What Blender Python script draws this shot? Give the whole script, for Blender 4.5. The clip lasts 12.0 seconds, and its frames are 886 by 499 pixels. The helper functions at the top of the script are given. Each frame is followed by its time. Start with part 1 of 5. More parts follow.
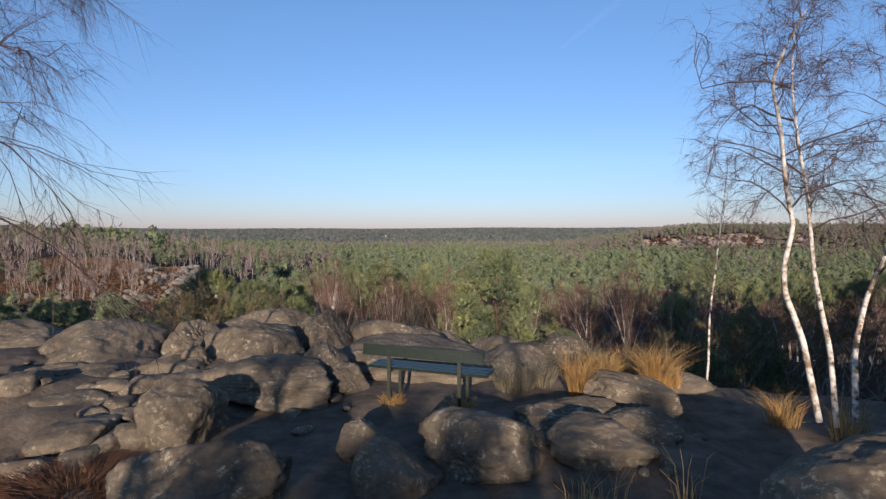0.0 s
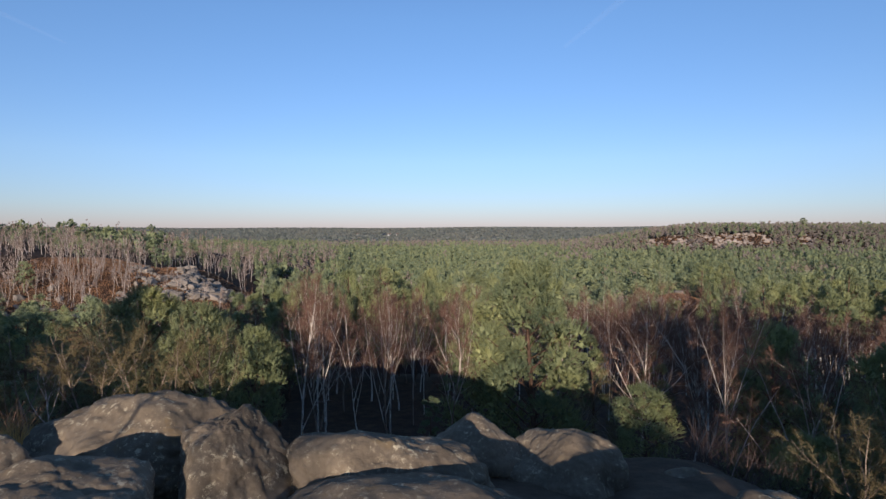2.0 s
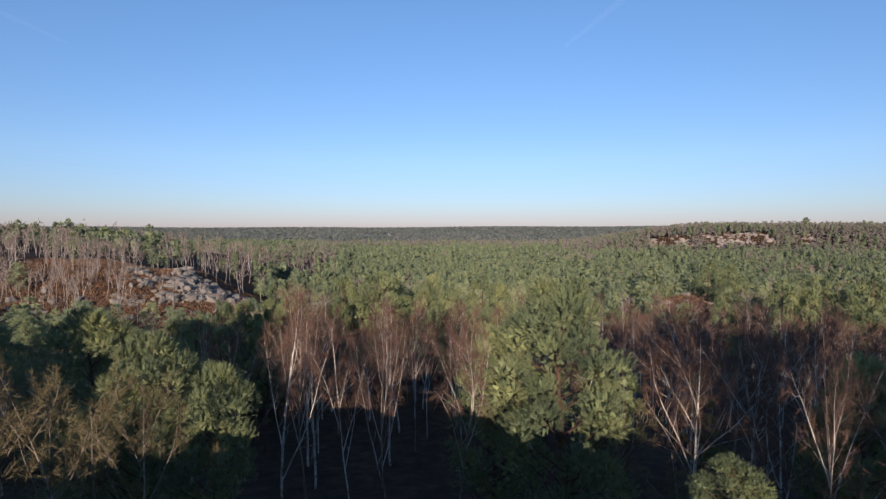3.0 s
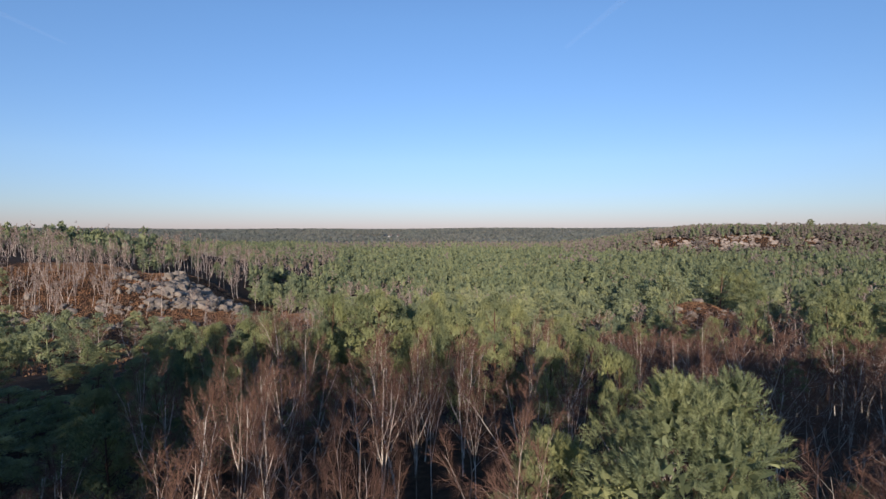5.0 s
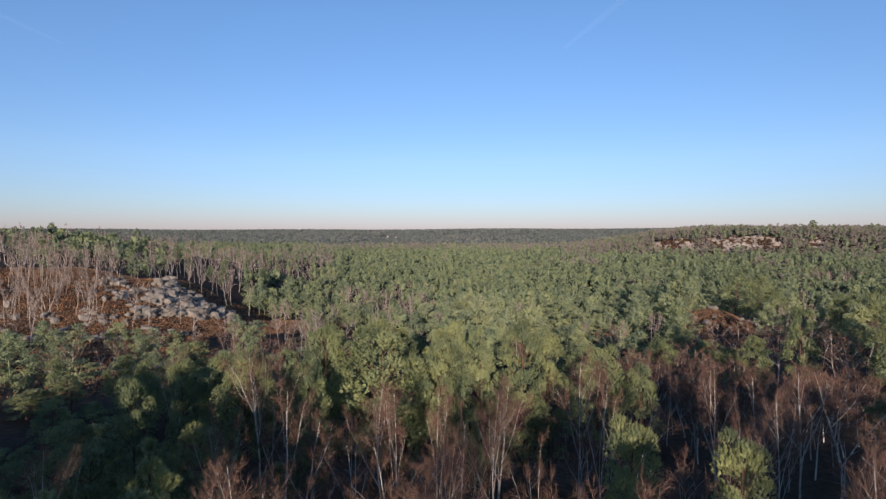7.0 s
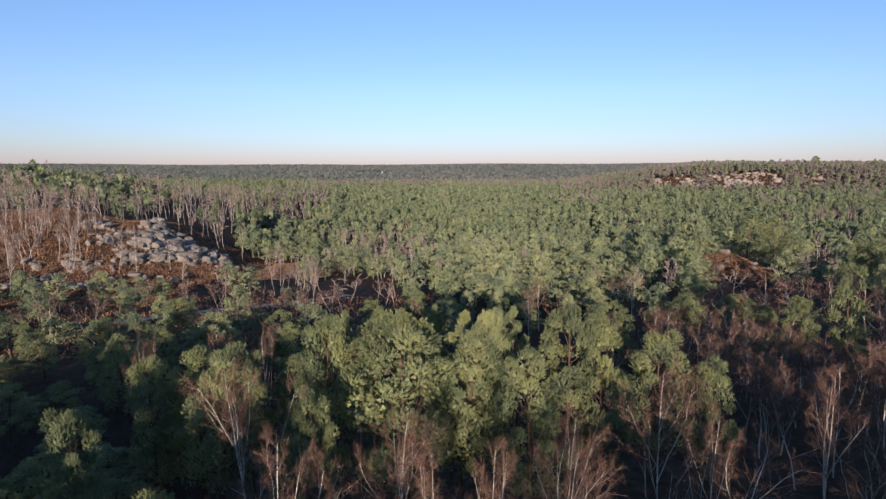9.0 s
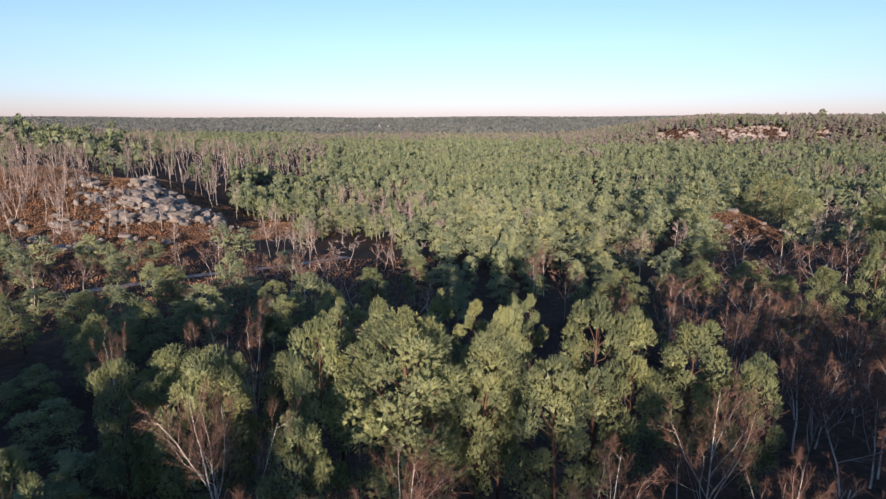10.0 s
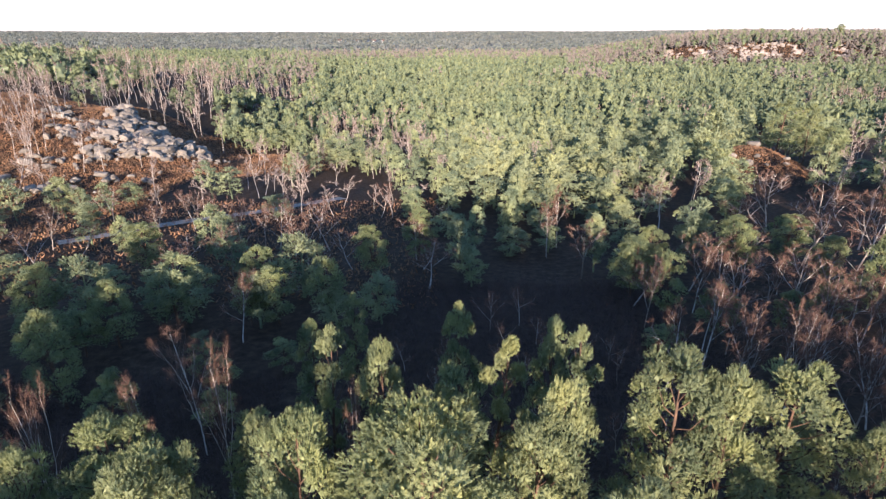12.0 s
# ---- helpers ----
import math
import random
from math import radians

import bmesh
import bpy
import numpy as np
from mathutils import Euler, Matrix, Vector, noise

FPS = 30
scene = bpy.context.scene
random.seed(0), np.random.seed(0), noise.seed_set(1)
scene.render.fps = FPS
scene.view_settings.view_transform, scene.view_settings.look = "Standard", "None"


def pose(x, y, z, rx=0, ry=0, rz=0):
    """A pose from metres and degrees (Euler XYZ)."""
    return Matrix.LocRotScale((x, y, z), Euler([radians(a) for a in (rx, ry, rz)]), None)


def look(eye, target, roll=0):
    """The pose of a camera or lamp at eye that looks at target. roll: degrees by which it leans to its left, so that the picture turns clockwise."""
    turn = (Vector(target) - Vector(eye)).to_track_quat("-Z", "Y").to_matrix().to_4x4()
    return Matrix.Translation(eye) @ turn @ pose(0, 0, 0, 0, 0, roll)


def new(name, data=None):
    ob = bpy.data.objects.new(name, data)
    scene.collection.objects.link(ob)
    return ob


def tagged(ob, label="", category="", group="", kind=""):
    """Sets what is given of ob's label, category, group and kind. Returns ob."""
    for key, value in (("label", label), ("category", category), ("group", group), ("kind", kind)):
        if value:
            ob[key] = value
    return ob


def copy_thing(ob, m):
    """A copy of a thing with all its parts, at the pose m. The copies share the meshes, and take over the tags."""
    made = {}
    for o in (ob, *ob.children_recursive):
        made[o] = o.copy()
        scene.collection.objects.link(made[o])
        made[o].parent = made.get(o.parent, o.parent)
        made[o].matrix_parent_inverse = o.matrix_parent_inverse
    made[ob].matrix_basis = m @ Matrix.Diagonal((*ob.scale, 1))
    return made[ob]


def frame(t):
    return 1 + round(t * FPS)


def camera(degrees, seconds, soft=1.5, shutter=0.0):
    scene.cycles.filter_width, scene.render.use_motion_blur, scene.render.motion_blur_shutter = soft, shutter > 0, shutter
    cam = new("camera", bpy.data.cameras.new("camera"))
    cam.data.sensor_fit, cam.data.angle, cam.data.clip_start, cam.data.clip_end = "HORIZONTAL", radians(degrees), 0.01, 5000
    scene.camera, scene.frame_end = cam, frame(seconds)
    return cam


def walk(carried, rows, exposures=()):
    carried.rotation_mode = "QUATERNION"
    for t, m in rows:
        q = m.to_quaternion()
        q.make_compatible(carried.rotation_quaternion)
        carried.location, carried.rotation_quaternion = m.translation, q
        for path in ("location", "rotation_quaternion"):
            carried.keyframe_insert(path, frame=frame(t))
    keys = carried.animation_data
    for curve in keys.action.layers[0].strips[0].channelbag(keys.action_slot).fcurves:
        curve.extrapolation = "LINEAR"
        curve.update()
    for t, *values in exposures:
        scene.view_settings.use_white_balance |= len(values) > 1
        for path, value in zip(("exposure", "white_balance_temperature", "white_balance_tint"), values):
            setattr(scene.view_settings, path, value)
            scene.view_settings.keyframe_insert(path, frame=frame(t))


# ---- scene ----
cam = camera(78.4, 12.0, soft=1.4)
# seconds, eye, the way it looks (pitch, yaw in degrees)
ROWS = [
    (0.0, 0.884, -6.095, 2.127, -2.21, -0.09), (0.5, 0.829, -4.856, 2.142, -2.15, -0.06),
    (1.0, 0.751, -3.243, 2.186, -2.26, 0.03), (1.5, 0.660, -1.955, 2.213, -2.26, 0.09),
    (2.0, 0.552, -0.309, 2.270, -2.29, 0.20), (2.5, 0.461, 1.149, 2.365, -2.29, 0.26),
    (3.0, 0.302, 2.862, 2.527, -2.35, 0.26), (5.0, -0.104, 9.482, 3.130, -2.21, 0.29),
    (5.5, -0.311, 11.079, 3.327, -2.21, 0.26), (6.0, -0.647, 12.977, 3.539, -2.15, 0.23),
    (6.5, -0.955, 14.575, 3.709, -2.12, 0.17), (7.0, -1.277, 16.470, 3.958, -2.15, 0.11),
    (9.0, -2.919, 23.447, 5.177, -8.95, -0.41), (9.5, -3.128, 25.142, 5.427, -11.21, -0.47),
    (10.0, -3.348, 27.286, 5.812, -13.75, -0.59), (10.5, -3.534, 29.119, 6.140, -15.84, -0.69),
    (11.0, -3.770, 31.233, 6.572, -18.12, -0.78), (11.5, -3.957, 32.982, 6.937, -19.91, -0.82),
    (12.0, -4.196, 34.905, 7.366, -21.92, -0.93),
]
walk(cam, [(t, pose(x, y, z, 90 + pitch, 0, yaw)) for t, x, y, z, pitch, yaw in ROWS],
     exposures=[(0, 0.31, 5700, 17), (7.2, 0.31, 5700, 17), (9.0, 0.5, 5830, 20), (10.0, 0.79, 5930, 23), (11.0, 1.16, 5890, 22), (12.0, 1.55, 5790, 20)])

# ---- daylight: a low winter sun behind the viewer ----
SUN = Vector((0.08, 1.0, -0.225)).normalized()
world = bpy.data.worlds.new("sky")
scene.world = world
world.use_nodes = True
wn = world.node_tree.nodes
wn.clear()
sky = wn.new("ShaderNodeTexSky")
sky.sky_type, sky.sun_disc = "NISHITA", False
sky.sun_elevation, sky.sun_rotation = math.asin(-SUN.z), math.pi + math.atan2(SUN.x, SUN.y)
sky.air_density, sky.dust_density, sky.ozone_density = 1.0, 0.1, 3.6
wbg, wout = wn.new("ShaderNodeBackground"), wn.new("ShaderNodeOutputWorld")
wbg.inputs["Strength"].default_value = 0.12
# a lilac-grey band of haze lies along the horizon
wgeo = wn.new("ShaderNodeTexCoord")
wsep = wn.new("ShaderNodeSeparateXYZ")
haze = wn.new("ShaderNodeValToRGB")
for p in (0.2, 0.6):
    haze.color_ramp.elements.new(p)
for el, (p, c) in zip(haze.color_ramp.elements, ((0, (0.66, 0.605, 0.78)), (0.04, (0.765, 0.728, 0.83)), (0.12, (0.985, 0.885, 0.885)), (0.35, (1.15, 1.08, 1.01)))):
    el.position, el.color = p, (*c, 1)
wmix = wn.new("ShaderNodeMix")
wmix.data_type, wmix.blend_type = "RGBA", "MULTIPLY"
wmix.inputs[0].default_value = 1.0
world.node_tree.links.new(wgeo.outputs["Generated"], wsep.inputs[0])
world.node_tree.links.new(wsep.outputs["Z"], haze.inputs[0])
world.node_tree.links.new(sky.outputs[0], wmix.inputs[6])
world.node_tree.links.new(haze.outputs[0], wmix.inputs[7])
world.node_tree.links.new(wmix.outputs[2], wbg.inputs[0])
world.node_tree.links.new(wbg.outputs[0], wout.inputs[0])
sun = new("sun", bpy.data.lights.new("sun", "SUN"))
sun.data.energy, sun.data.angle, sun.data.color = 5.0, radians(0.6), (1.0, 0.82, 0.6)
sun.matrix_world = look((0, -50, 30), Vector((0, -50, 30)) + SUN)


# ---- materials ----
def ramp(nt, fac, stops):
    node = nt.nodes.new("ShaderNodeValToRGB")
    while len(node.color_ramp.elements) < len(stops):
        node.color_ramp.elements.new(0.5)
    for el, (p, c) in zip(node.color_ramp.elements, stops):
        el.position, el.color = p, (*c, 1)
    nt.links.new(fac, node.inputs[0])
    return node.outputs[0]


def noise_node(nt, scale, detail=5, rough=0.6, space="Object", distortion=0.0):
    if space == "World":
        vec = nt.nodes.new("ShaderNodeNewGeometry").outputs["Position"]
    else:
        vec = nt.nodes.new("ShaderNodeTexCoord").outputs[space]
    node = nt.nodes.new("ShaderNodeTexNoise")
    node.inputs["Scale"].default_value, node.inputs["Detail"].default_value = scale, detail
    node.inputs["Roughness"].default_value, node.inputs["Distortion"].default_value = rough, distortion
    nt.links.new(vec, node.inputs["Vector"])
    return node.outputs["Fac"]


def mix(nt, fac, a, b, blend="MIX"):
    node = nt.nodes.new("ShaderNodeMix")
    node.data_type, node.blend_type = "RGBA", blend
    for sock, v in ((node.inputs[0], fac), (node.inputs[6], a), (node.inputs[7], b)):
        if hasattr(v, "is_output"):
            nt.links.new(v, sock)
        elif isinstance(v, (int, float)):
            sock.default_value = v
        else:
            sock.default_value = (*v, 1)
    return node.outputs[2]


def material(name, rough=0.8, spec=0.3, metal=0.0):
    m = bpy.data.materials.new(name)
    m.use_nodes = True
    b = m.node_tree.nodes["Principled BSDF"]
    b.inputs["Roughness"].default_value, b.inputs["Metallic"].default_value = rough, metal
    b.inputs["Specular IOR Level"].default_value = spec
    return m, m.node_tree, b


def bump(nt, b, height, strength, distance):
    node = nt.nodes.new("ShaderNodeBump")
    node.inputs["Strength"].default_value, node.inputs["Distance"].default_value = strength, distance
    nt.links.new(height, node.inputs["Height"])
    nt.links.new(node.outputs[0], b.inputs["Normal"])


def foliage_material(name, dark, light, dry, translucent=0.25, spread=0.16):
    """Leaves or needles: colour, with some shading painted in, differs from tree to tree and from tuft to tuft."""
    m, nt, b = material(name, 0.6, 0.25)
    isle = nt.nodes.new("ShaderNodeNewGeometry").outputs["Random Per Island"]
    rnd = nt.nodes.new("ShaderNodeObjectInfo").outputs["Random"]
    tuft = ramp(nt, isle, [(0, dark), (1, light)])
    patch = noise_node(nt, spread, 2, 0.5, "World")
    col = mix(nt, ramp(nt, patch, [(0.35, (0, 0, 0)), (0.7, (1, 1, 1))]), tuft, mix(nt, 0.6, tuft, dry))
    col = mix(nt, ramp(nt, rnd, [(0, (0, 0, 0)), (1, (0.5, 0.5, 0.5))]), col, mix(nt, 0.5, col, light))
    # Random bluish-dark and warm-light patches put tree-by-tree shading into the colour.
    crown_shading = ramp(nt, noise_node(nt, spread * 3.5 + 0.06, 3, 0.6, "World"), [(0.36, (0.55, 0.62, 0.72)), (0.52, (1, 1, 1)), (0.66, (1.22, 1.16, 1.0))])
    col = mix(nt, 1.0, col, crown_shading, "MULTIPLY")
    nt.links.new(col, b.inputs["Base Color"])
    tr = nt.nodes.new("ShaderNodeBsdfTranslucent")
    nt.links.new(col, tr.inputs["Color"])
    ms = nt.nodes.new("ShaderNodeMixShader")
    ms.inputs[0].default_value = translucent
    nt.links.new(b.outputs[0], ms.inputs[1])
    nt.links.new(tr.outputs[0], ms.inputs[2])
    nt.links.new(ms.outputs[0], nt.nodes["Material Output"].inputs["Surface"])
    return m


def wood_material(name, stops, scale, bump_d=0.01):
    m, nt, b = material(name, 0.85, 0.2)
    n = noise_node(nt, scale, 6, 0.65)
    rnd = nt.nodes.new("ShaderNodeObjectInfo").outputs["Random"]
    col = ramp(nt, n, stops)
    col = mix(nt, ramp(nt, rnd, [(0, (0, 0, 0)), (1, (0.35, 0.35, 0.35))]), col, mix(nt, 1.0, col, (0.7, 0.62, 0.55), "MULTIPLY"))
    nt.links.new(col, b.inputs["Base Color"])
    bump(nt, b, n, 0.6, bump_d)
    return m


def birch_material():
    """White bark with dark cross bands and brown, scarred patches."""
    m, nt, b = material("birch_bark", 0.75, 0.25)
    co = nt.nodes.new("ShaderNodeTexCoord").outputs["Object"]
    mp = nt.nodes.new("ShaderNodeMapping")
    mp.inputs["Scale"].default_value = (12, 12, 13)
    nt.links.new(co, mp.inputs["Vector"])
    n = nt.nodes.new("ShaderNodeTexNoise")
    n.inputs["Scale"].default_value, n.inputs["Detail"].default_value = 1.0, 5
    nt.links.new(mp.outputs[0], n.inputs["Vector"])
    bands = ramp(nt, n.outputs["Fac"], [(0.34, (0.08, 0.06, 0.045)), (0.42, (0.42, 0.36, 0.29)), (0.55, (0.72, 0.66, 0.57))])
    scars = ramp(nt, noise_node(nt, 2.6, 7, 0.8), [(0.52, (0, 0, 0)), (0.6, (1, 1, 1))])
    nt.links.new(mix(nt, scars, bands, (0.22, 0.14, 0.09)), b.inputs["Base Color"])
    bump(nt, b, n.outputs["Fac"], 0.5, 0.01)
    return m


def rock_material(name, base, dark, lichen, lichen_amount=0.6, size=1.0):
    """Weathered sandstone with pits, stains and pale lichen."""
    m, nt, b = material(name, 0.92, 0.15)
    big = noise_node(nt, 0.9 * size, 6, 0.6, "World", 0.4)
    fine = noise_node(nt, 14 * size, 8, 0.7, "World")
    pits = noise_node(nt, 45 * size, 4, 0.6, "World")
    col = ramp(nt, big, [(0.3, dark), (0.55, base), (0.75, tuple(min(1, c * 1.25) for c in base))])
    col = mix(nt, ramp(nt, fine, [(0.3, (0.5, 0.5, 0.5)), (0.56, (0, 0, 0))]), col, mix(nt, 1.0, col, (0.45, 0.42, 0.4), "MULTIPLY"))
    blot = noise_node(nt, 11 * size, 5, 0.7, "World", 0.1)
    spots = ramp(nt, blot, [(0.57, (0, 0, 0)), (0.64, (1, 1, 1))])
    where = ramp(nt, noise_node(nt, 1.6 * size, 4, 0.7, "World"), [(1 - lichen_amount, (0, 0, 0)), (1.15 - lichen_amount, (0.8, 0.8, 0.8))])
    col = mix(nt, mix(nt, 1.0, spots, where, "MULTIPLY"), col, lichen)
    rust = ramp(nt, noise_node(nt, 2.4 * size, 5, 0.7, "World"), [(0.6, (0, 0, 0)), (0.72, (0.5, 0.5, 0.5))])
    col = mix(nt, rust, col, (base[0] * 0.95, base[1] * 0.8, base[2] * 0.45))
    crust = ramp(nt, fine, [(0.56, (0, 0, 0)), (0.66, (0.75, 0.75, 0.75))])
    col = mix(nt, mix(nt, 1.0, crust, where, "MULTIPLY"), col, lichen)
    nt.links.new(col, b.inputs["Base Color"])
    h = mix(nt, 0.35, fine, pits)
    bump(nt, b, h, 0.6, 0.03 / size)
    return m


ROCK = rock_material("sandstone", (0.188, 0.15, 0.104), (0.088, 0.071, 0.052), (0.5, 0.44, 0.3), 0.56)
PALE_ROCK = rock_material("pale_sandstone", (0.25, 0.215, 0.175), (0.11, 0.096, 0.08), (0.38, 0.345, 0.29), 0.5, 0.35)
BIRCH = birch_material()
TWIG_OLIVE = wood_material("olive_twigs", [(0.3, (0.1, 0.08, 0.04)), (0.7, (0.2, 0.16, 0.08))], 6)
TWIG = wood_material("twigs", [(0.3, (0.115, 0.064, 0.044)), (0.7, (0.21, 0.125, 0.088))], 6)
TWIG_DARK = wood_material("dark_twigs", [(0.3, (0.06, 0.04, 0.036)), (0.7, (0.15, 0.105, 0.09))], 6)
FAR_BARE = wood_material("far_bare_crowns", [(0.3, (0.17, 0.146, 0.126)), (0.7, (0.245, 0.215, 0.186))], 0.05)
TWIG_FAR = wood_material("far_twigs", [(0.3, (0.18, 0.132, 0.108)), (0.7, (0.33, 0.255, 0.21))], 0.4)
LIMB = wood_material("pale_limbs", [(0.3, (0.36, 0.29, 0.235)), (0.5, (0.6, 0.52, 0.43)), (0.75, (0.8, 0.73, 0.64))], 3)
STEM = wood_material("grey_stems", [(0.3, (0.22, 0.185, 0.155)), (0.5, (0.42, 0.36, 0.305)), (0.75, (0.64, 0.57, 0.49))], 1.2)
GREY_BARK = wood_material("grey_brown_bark", [(0.3, (0.14, 0.1, 0.075)), (0.5, (0.3, 0.235, 0.18)), (0.75, (0.46, 0.38, 0.3))], 4, 0.02)
PINE_BARK = wood_material("pine_bark", [(0.3, (0.07, 0.048, 0.036)), (0.6, (0.15, 0.09, 0.058)), (0.8, (0.24, 0.145, 0.088))], 5, 0.02)
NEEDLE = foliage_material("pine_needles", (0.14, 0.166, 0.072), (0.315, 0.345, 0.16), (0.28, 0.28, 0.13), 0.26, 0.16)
# Far needles lean towards blue-green, a little distance haze in their colour.
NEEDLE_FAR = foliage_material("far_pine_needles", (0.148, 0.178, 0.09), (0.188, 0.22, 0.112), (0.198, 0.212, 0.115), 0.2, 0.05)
# Brighter copy for the middle belt; extra sunlight is put into its colour.
NEEDLE_MID_LIT = foliage_material("brightened_middle_needles", (0.195, 0.228, 0.114), (0.32, 0.352, 0.185), (0.3, 0.305, 0.162), 0.25, 0.05)
# Distant woods are greyed and paled: aerial haze is mixed into this colour.
DISTANT_HAZED = foliage_material("haze_tinted_distant_woods", (0.105, 0.12, 0.105), (0.13, 0.145, 0.128), (0.145, 0.138, 0.122), 0.05, 0.006)
DRY_GRASS = foliage_material("dry_grass", (0.34, 0.19, 0.06), (0.68, 0.44, 0.17), (0.5, 0.3, 0.1), 0.35, 1.5)
HEATHER = foliage_material("heather", (0.06, 0.035, 0.022), (0.15, 0.085, 0.05), (0.2, 0.08, 0.04), 0.2, 1.5)
BRACKEN = foliage_material("bracken", (0.17, 0.085, 0.046), (0.39, 0.215, 0.115), (0.28, 0.165, 0.09), 0.25, 0.12)


def ground_material():
    m, nt, b = material("forest_floor", 0.95, 0.1)
    pos = nt.nodes.new("ShaderNodeNewGeometry").outputs["Position"]
    sep = nt.nodes.new("ShaderNodeSeparateXYZ")
    nt.links.new(pos, sep.inputs[0])
    litter = ramp(nt, noise_node(nt, 1.3, 8, 0.7, "World"), [(0.3, (0.022, 0.016, 0.011)), (0.5, (0.05, 0.033, 0.022)), (0.7, (0.09, 0.06, 0.037))])
    sand = ramp(nt, noise_node(nt, 2.0, 8, 0.7, "World"), [(0.3, (0.075, 0.058, 0.043)), (0.5, (0.155, 0.12, 0.086)), (0.72, (0.255, 0.2, 0.142))])
    mr = nt.nodes.new("ShaderNodeMapRange")
    mr.inputs["From Min"].default_value, mr.inputs["From Max"].default_value = 3.0, 9.0
    nt.links.new(sep.outputs["Y"], mr.inputs["Value"])
    near = mix(nt, mr.outputs[0], sand, litter)
    # Far ground gets a similar pale grey-green, with haze put into its colour.
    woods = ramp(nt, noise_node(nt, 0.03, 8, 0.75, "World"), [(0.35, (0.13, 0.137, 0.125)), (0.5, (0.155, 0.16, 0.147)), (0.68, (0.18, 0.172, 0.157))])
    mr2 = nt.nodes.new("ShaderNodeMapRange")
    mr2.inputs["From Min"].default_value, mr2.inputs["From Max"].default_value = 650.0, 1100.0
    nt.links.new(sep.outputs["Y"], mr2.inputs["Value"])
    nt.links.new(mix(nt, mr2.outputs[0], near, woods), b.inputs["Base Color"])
    bump(nt, b, noise_node(nt, 9, 8, 0.7, "World"), 0.7, 0.05)
    return m


GROUND = ground_material()


# ---- building helpers ----
def mesh_from(name, verts, faces, mat, smooth=False):
    me = bpy.data.meshes.new(name)
    verts, faces = np.asarray(verts, dtype=np.float32), np.asarray(faces, dtype=np.int32)
    k = faces.shape[1]
    me.vertices.add(len(verts))
    me.vertices.foreach_set("co", verts.ravel())
    me.loops.add(faces.size)
    me.loops.foreach_set("vertex_index", faces.ravel())
    me.polygons.add(len(faces))
    me.polygons.foreach_set("loop_start", np.arange(len(faces), dtype=np.int32) * k)
    me.polygons.foreach_set("use_smooth", np.full(len(faces), smooth, dtype=bool))
    me.update(calc_edges=True)
    me.materials.append(mat)
    return me


def part(name, geo, mat, parent, label="", smooth=False):
    me = geo if isinstance(geo, bpy.types.Mesh) else mesh_from(name, geo[0], geo[1], mat, smooth)
    ob = new(name, me)
    ob.parent = parent
    if label:
        tagged(ob, label)
    return ob


def from_bm(name, bm, mat, smooth=False):
    me = bpy.data.meshes.new(name)
    for f in bm.faces:
        f.smooth = smooth
    bm.to_mesh(me)
    bm.free()
    me.materials.append(mat)
    return me


def join(pieces):
    vs, fs, n = [], [], 0
    for v, f in pieces:
        vs.append(v)
        fs.append(f + n)
        n += len(v)
    return np.concatenate(vs), np.concatenate(fs)


def tube(pts, radii, sides):
    """A tapered round branch along a line of points, as triangles."""
    pts, radii = np.asarray(pts, float), np.asarray(radii, float)
    d = np.gradient(pts, axis=0)
    d /= np.linalg.norm(d, axis=1, keepdims=True) + 1e-9
    up = np.where(np.abs(d[:, 2:3]) > 0.9, [[1.0, 0, 0]], [[0, 0, 1.0]])
    a = np.cross(d, up)
    a /= np.linalg.norm(a, axis=1, keepdims=True) + 1e-9
    b = np.cross(d, a)
    ang = np.arange(sides) * 2 * math.pi / sides
    ring = a[:, None] * np.cos(ang)[None, :, None] + b[:, None] * np.sin(ang)[None, :, None]
    v = (pts[:, None] + ring * radii[:, None, None]).reshape(-1, 3)
    i, j = np.meshgrid(np.arange(len(pts) - 1), np.arange(sides), indexing="ij")
    p, q = i * sides + j, i * sides + (j + 1) % sides
    f = np.concatenate([np.stack([p, q, q + sides], -1).reshape(-1, 3), np.stack([p, q + sides, p + sides], -1).reshape(-1, 3)])
    return v, f


def blades(base, tip, width, rng, facing=None):
    """Slender triangles from base to tip: twigs and needles."""
    d = tip - base
    s = np.cross(d, rng.normal(size=d.shape) if facing is None else facing)
    s *= (np.asarray(width) / (np.linalg.norm(s, axis=1) + 1e-9))[:, None] / 2
    v = np.stack([base - s, base + s, tip], 1).reshape(-1, 3)
    return v, np.arange(len(v)).reshape(-1, 3)


def smooth01(t):
    t = np.clip(t, 0, 1)
    return t * t * (3 - 2 * t)


# ---- the lie of the land ----
PROFILE_Y = (-4000, -60, -6, 3, 8, 10.5, 14, 20, 30, 45, 60, 100, 150, 220, 450, 1100, 1700, 2300, 2700, 4500)
PROFILE_Z = (-3, -1, -0.25, -0.3, -1.3, -2.8, -5, -7, -8.8, -10.5, -14, -19, -22.5, -28, -30, -31, -24, -12, -9, -12)


def opposite_hill(x, y):
    """How fully the far hill on the other side of the valley has risen."""
    return smooth01((np.asarray(x, float) / np.maximum(y, 50) - 0.17) / 0.31)


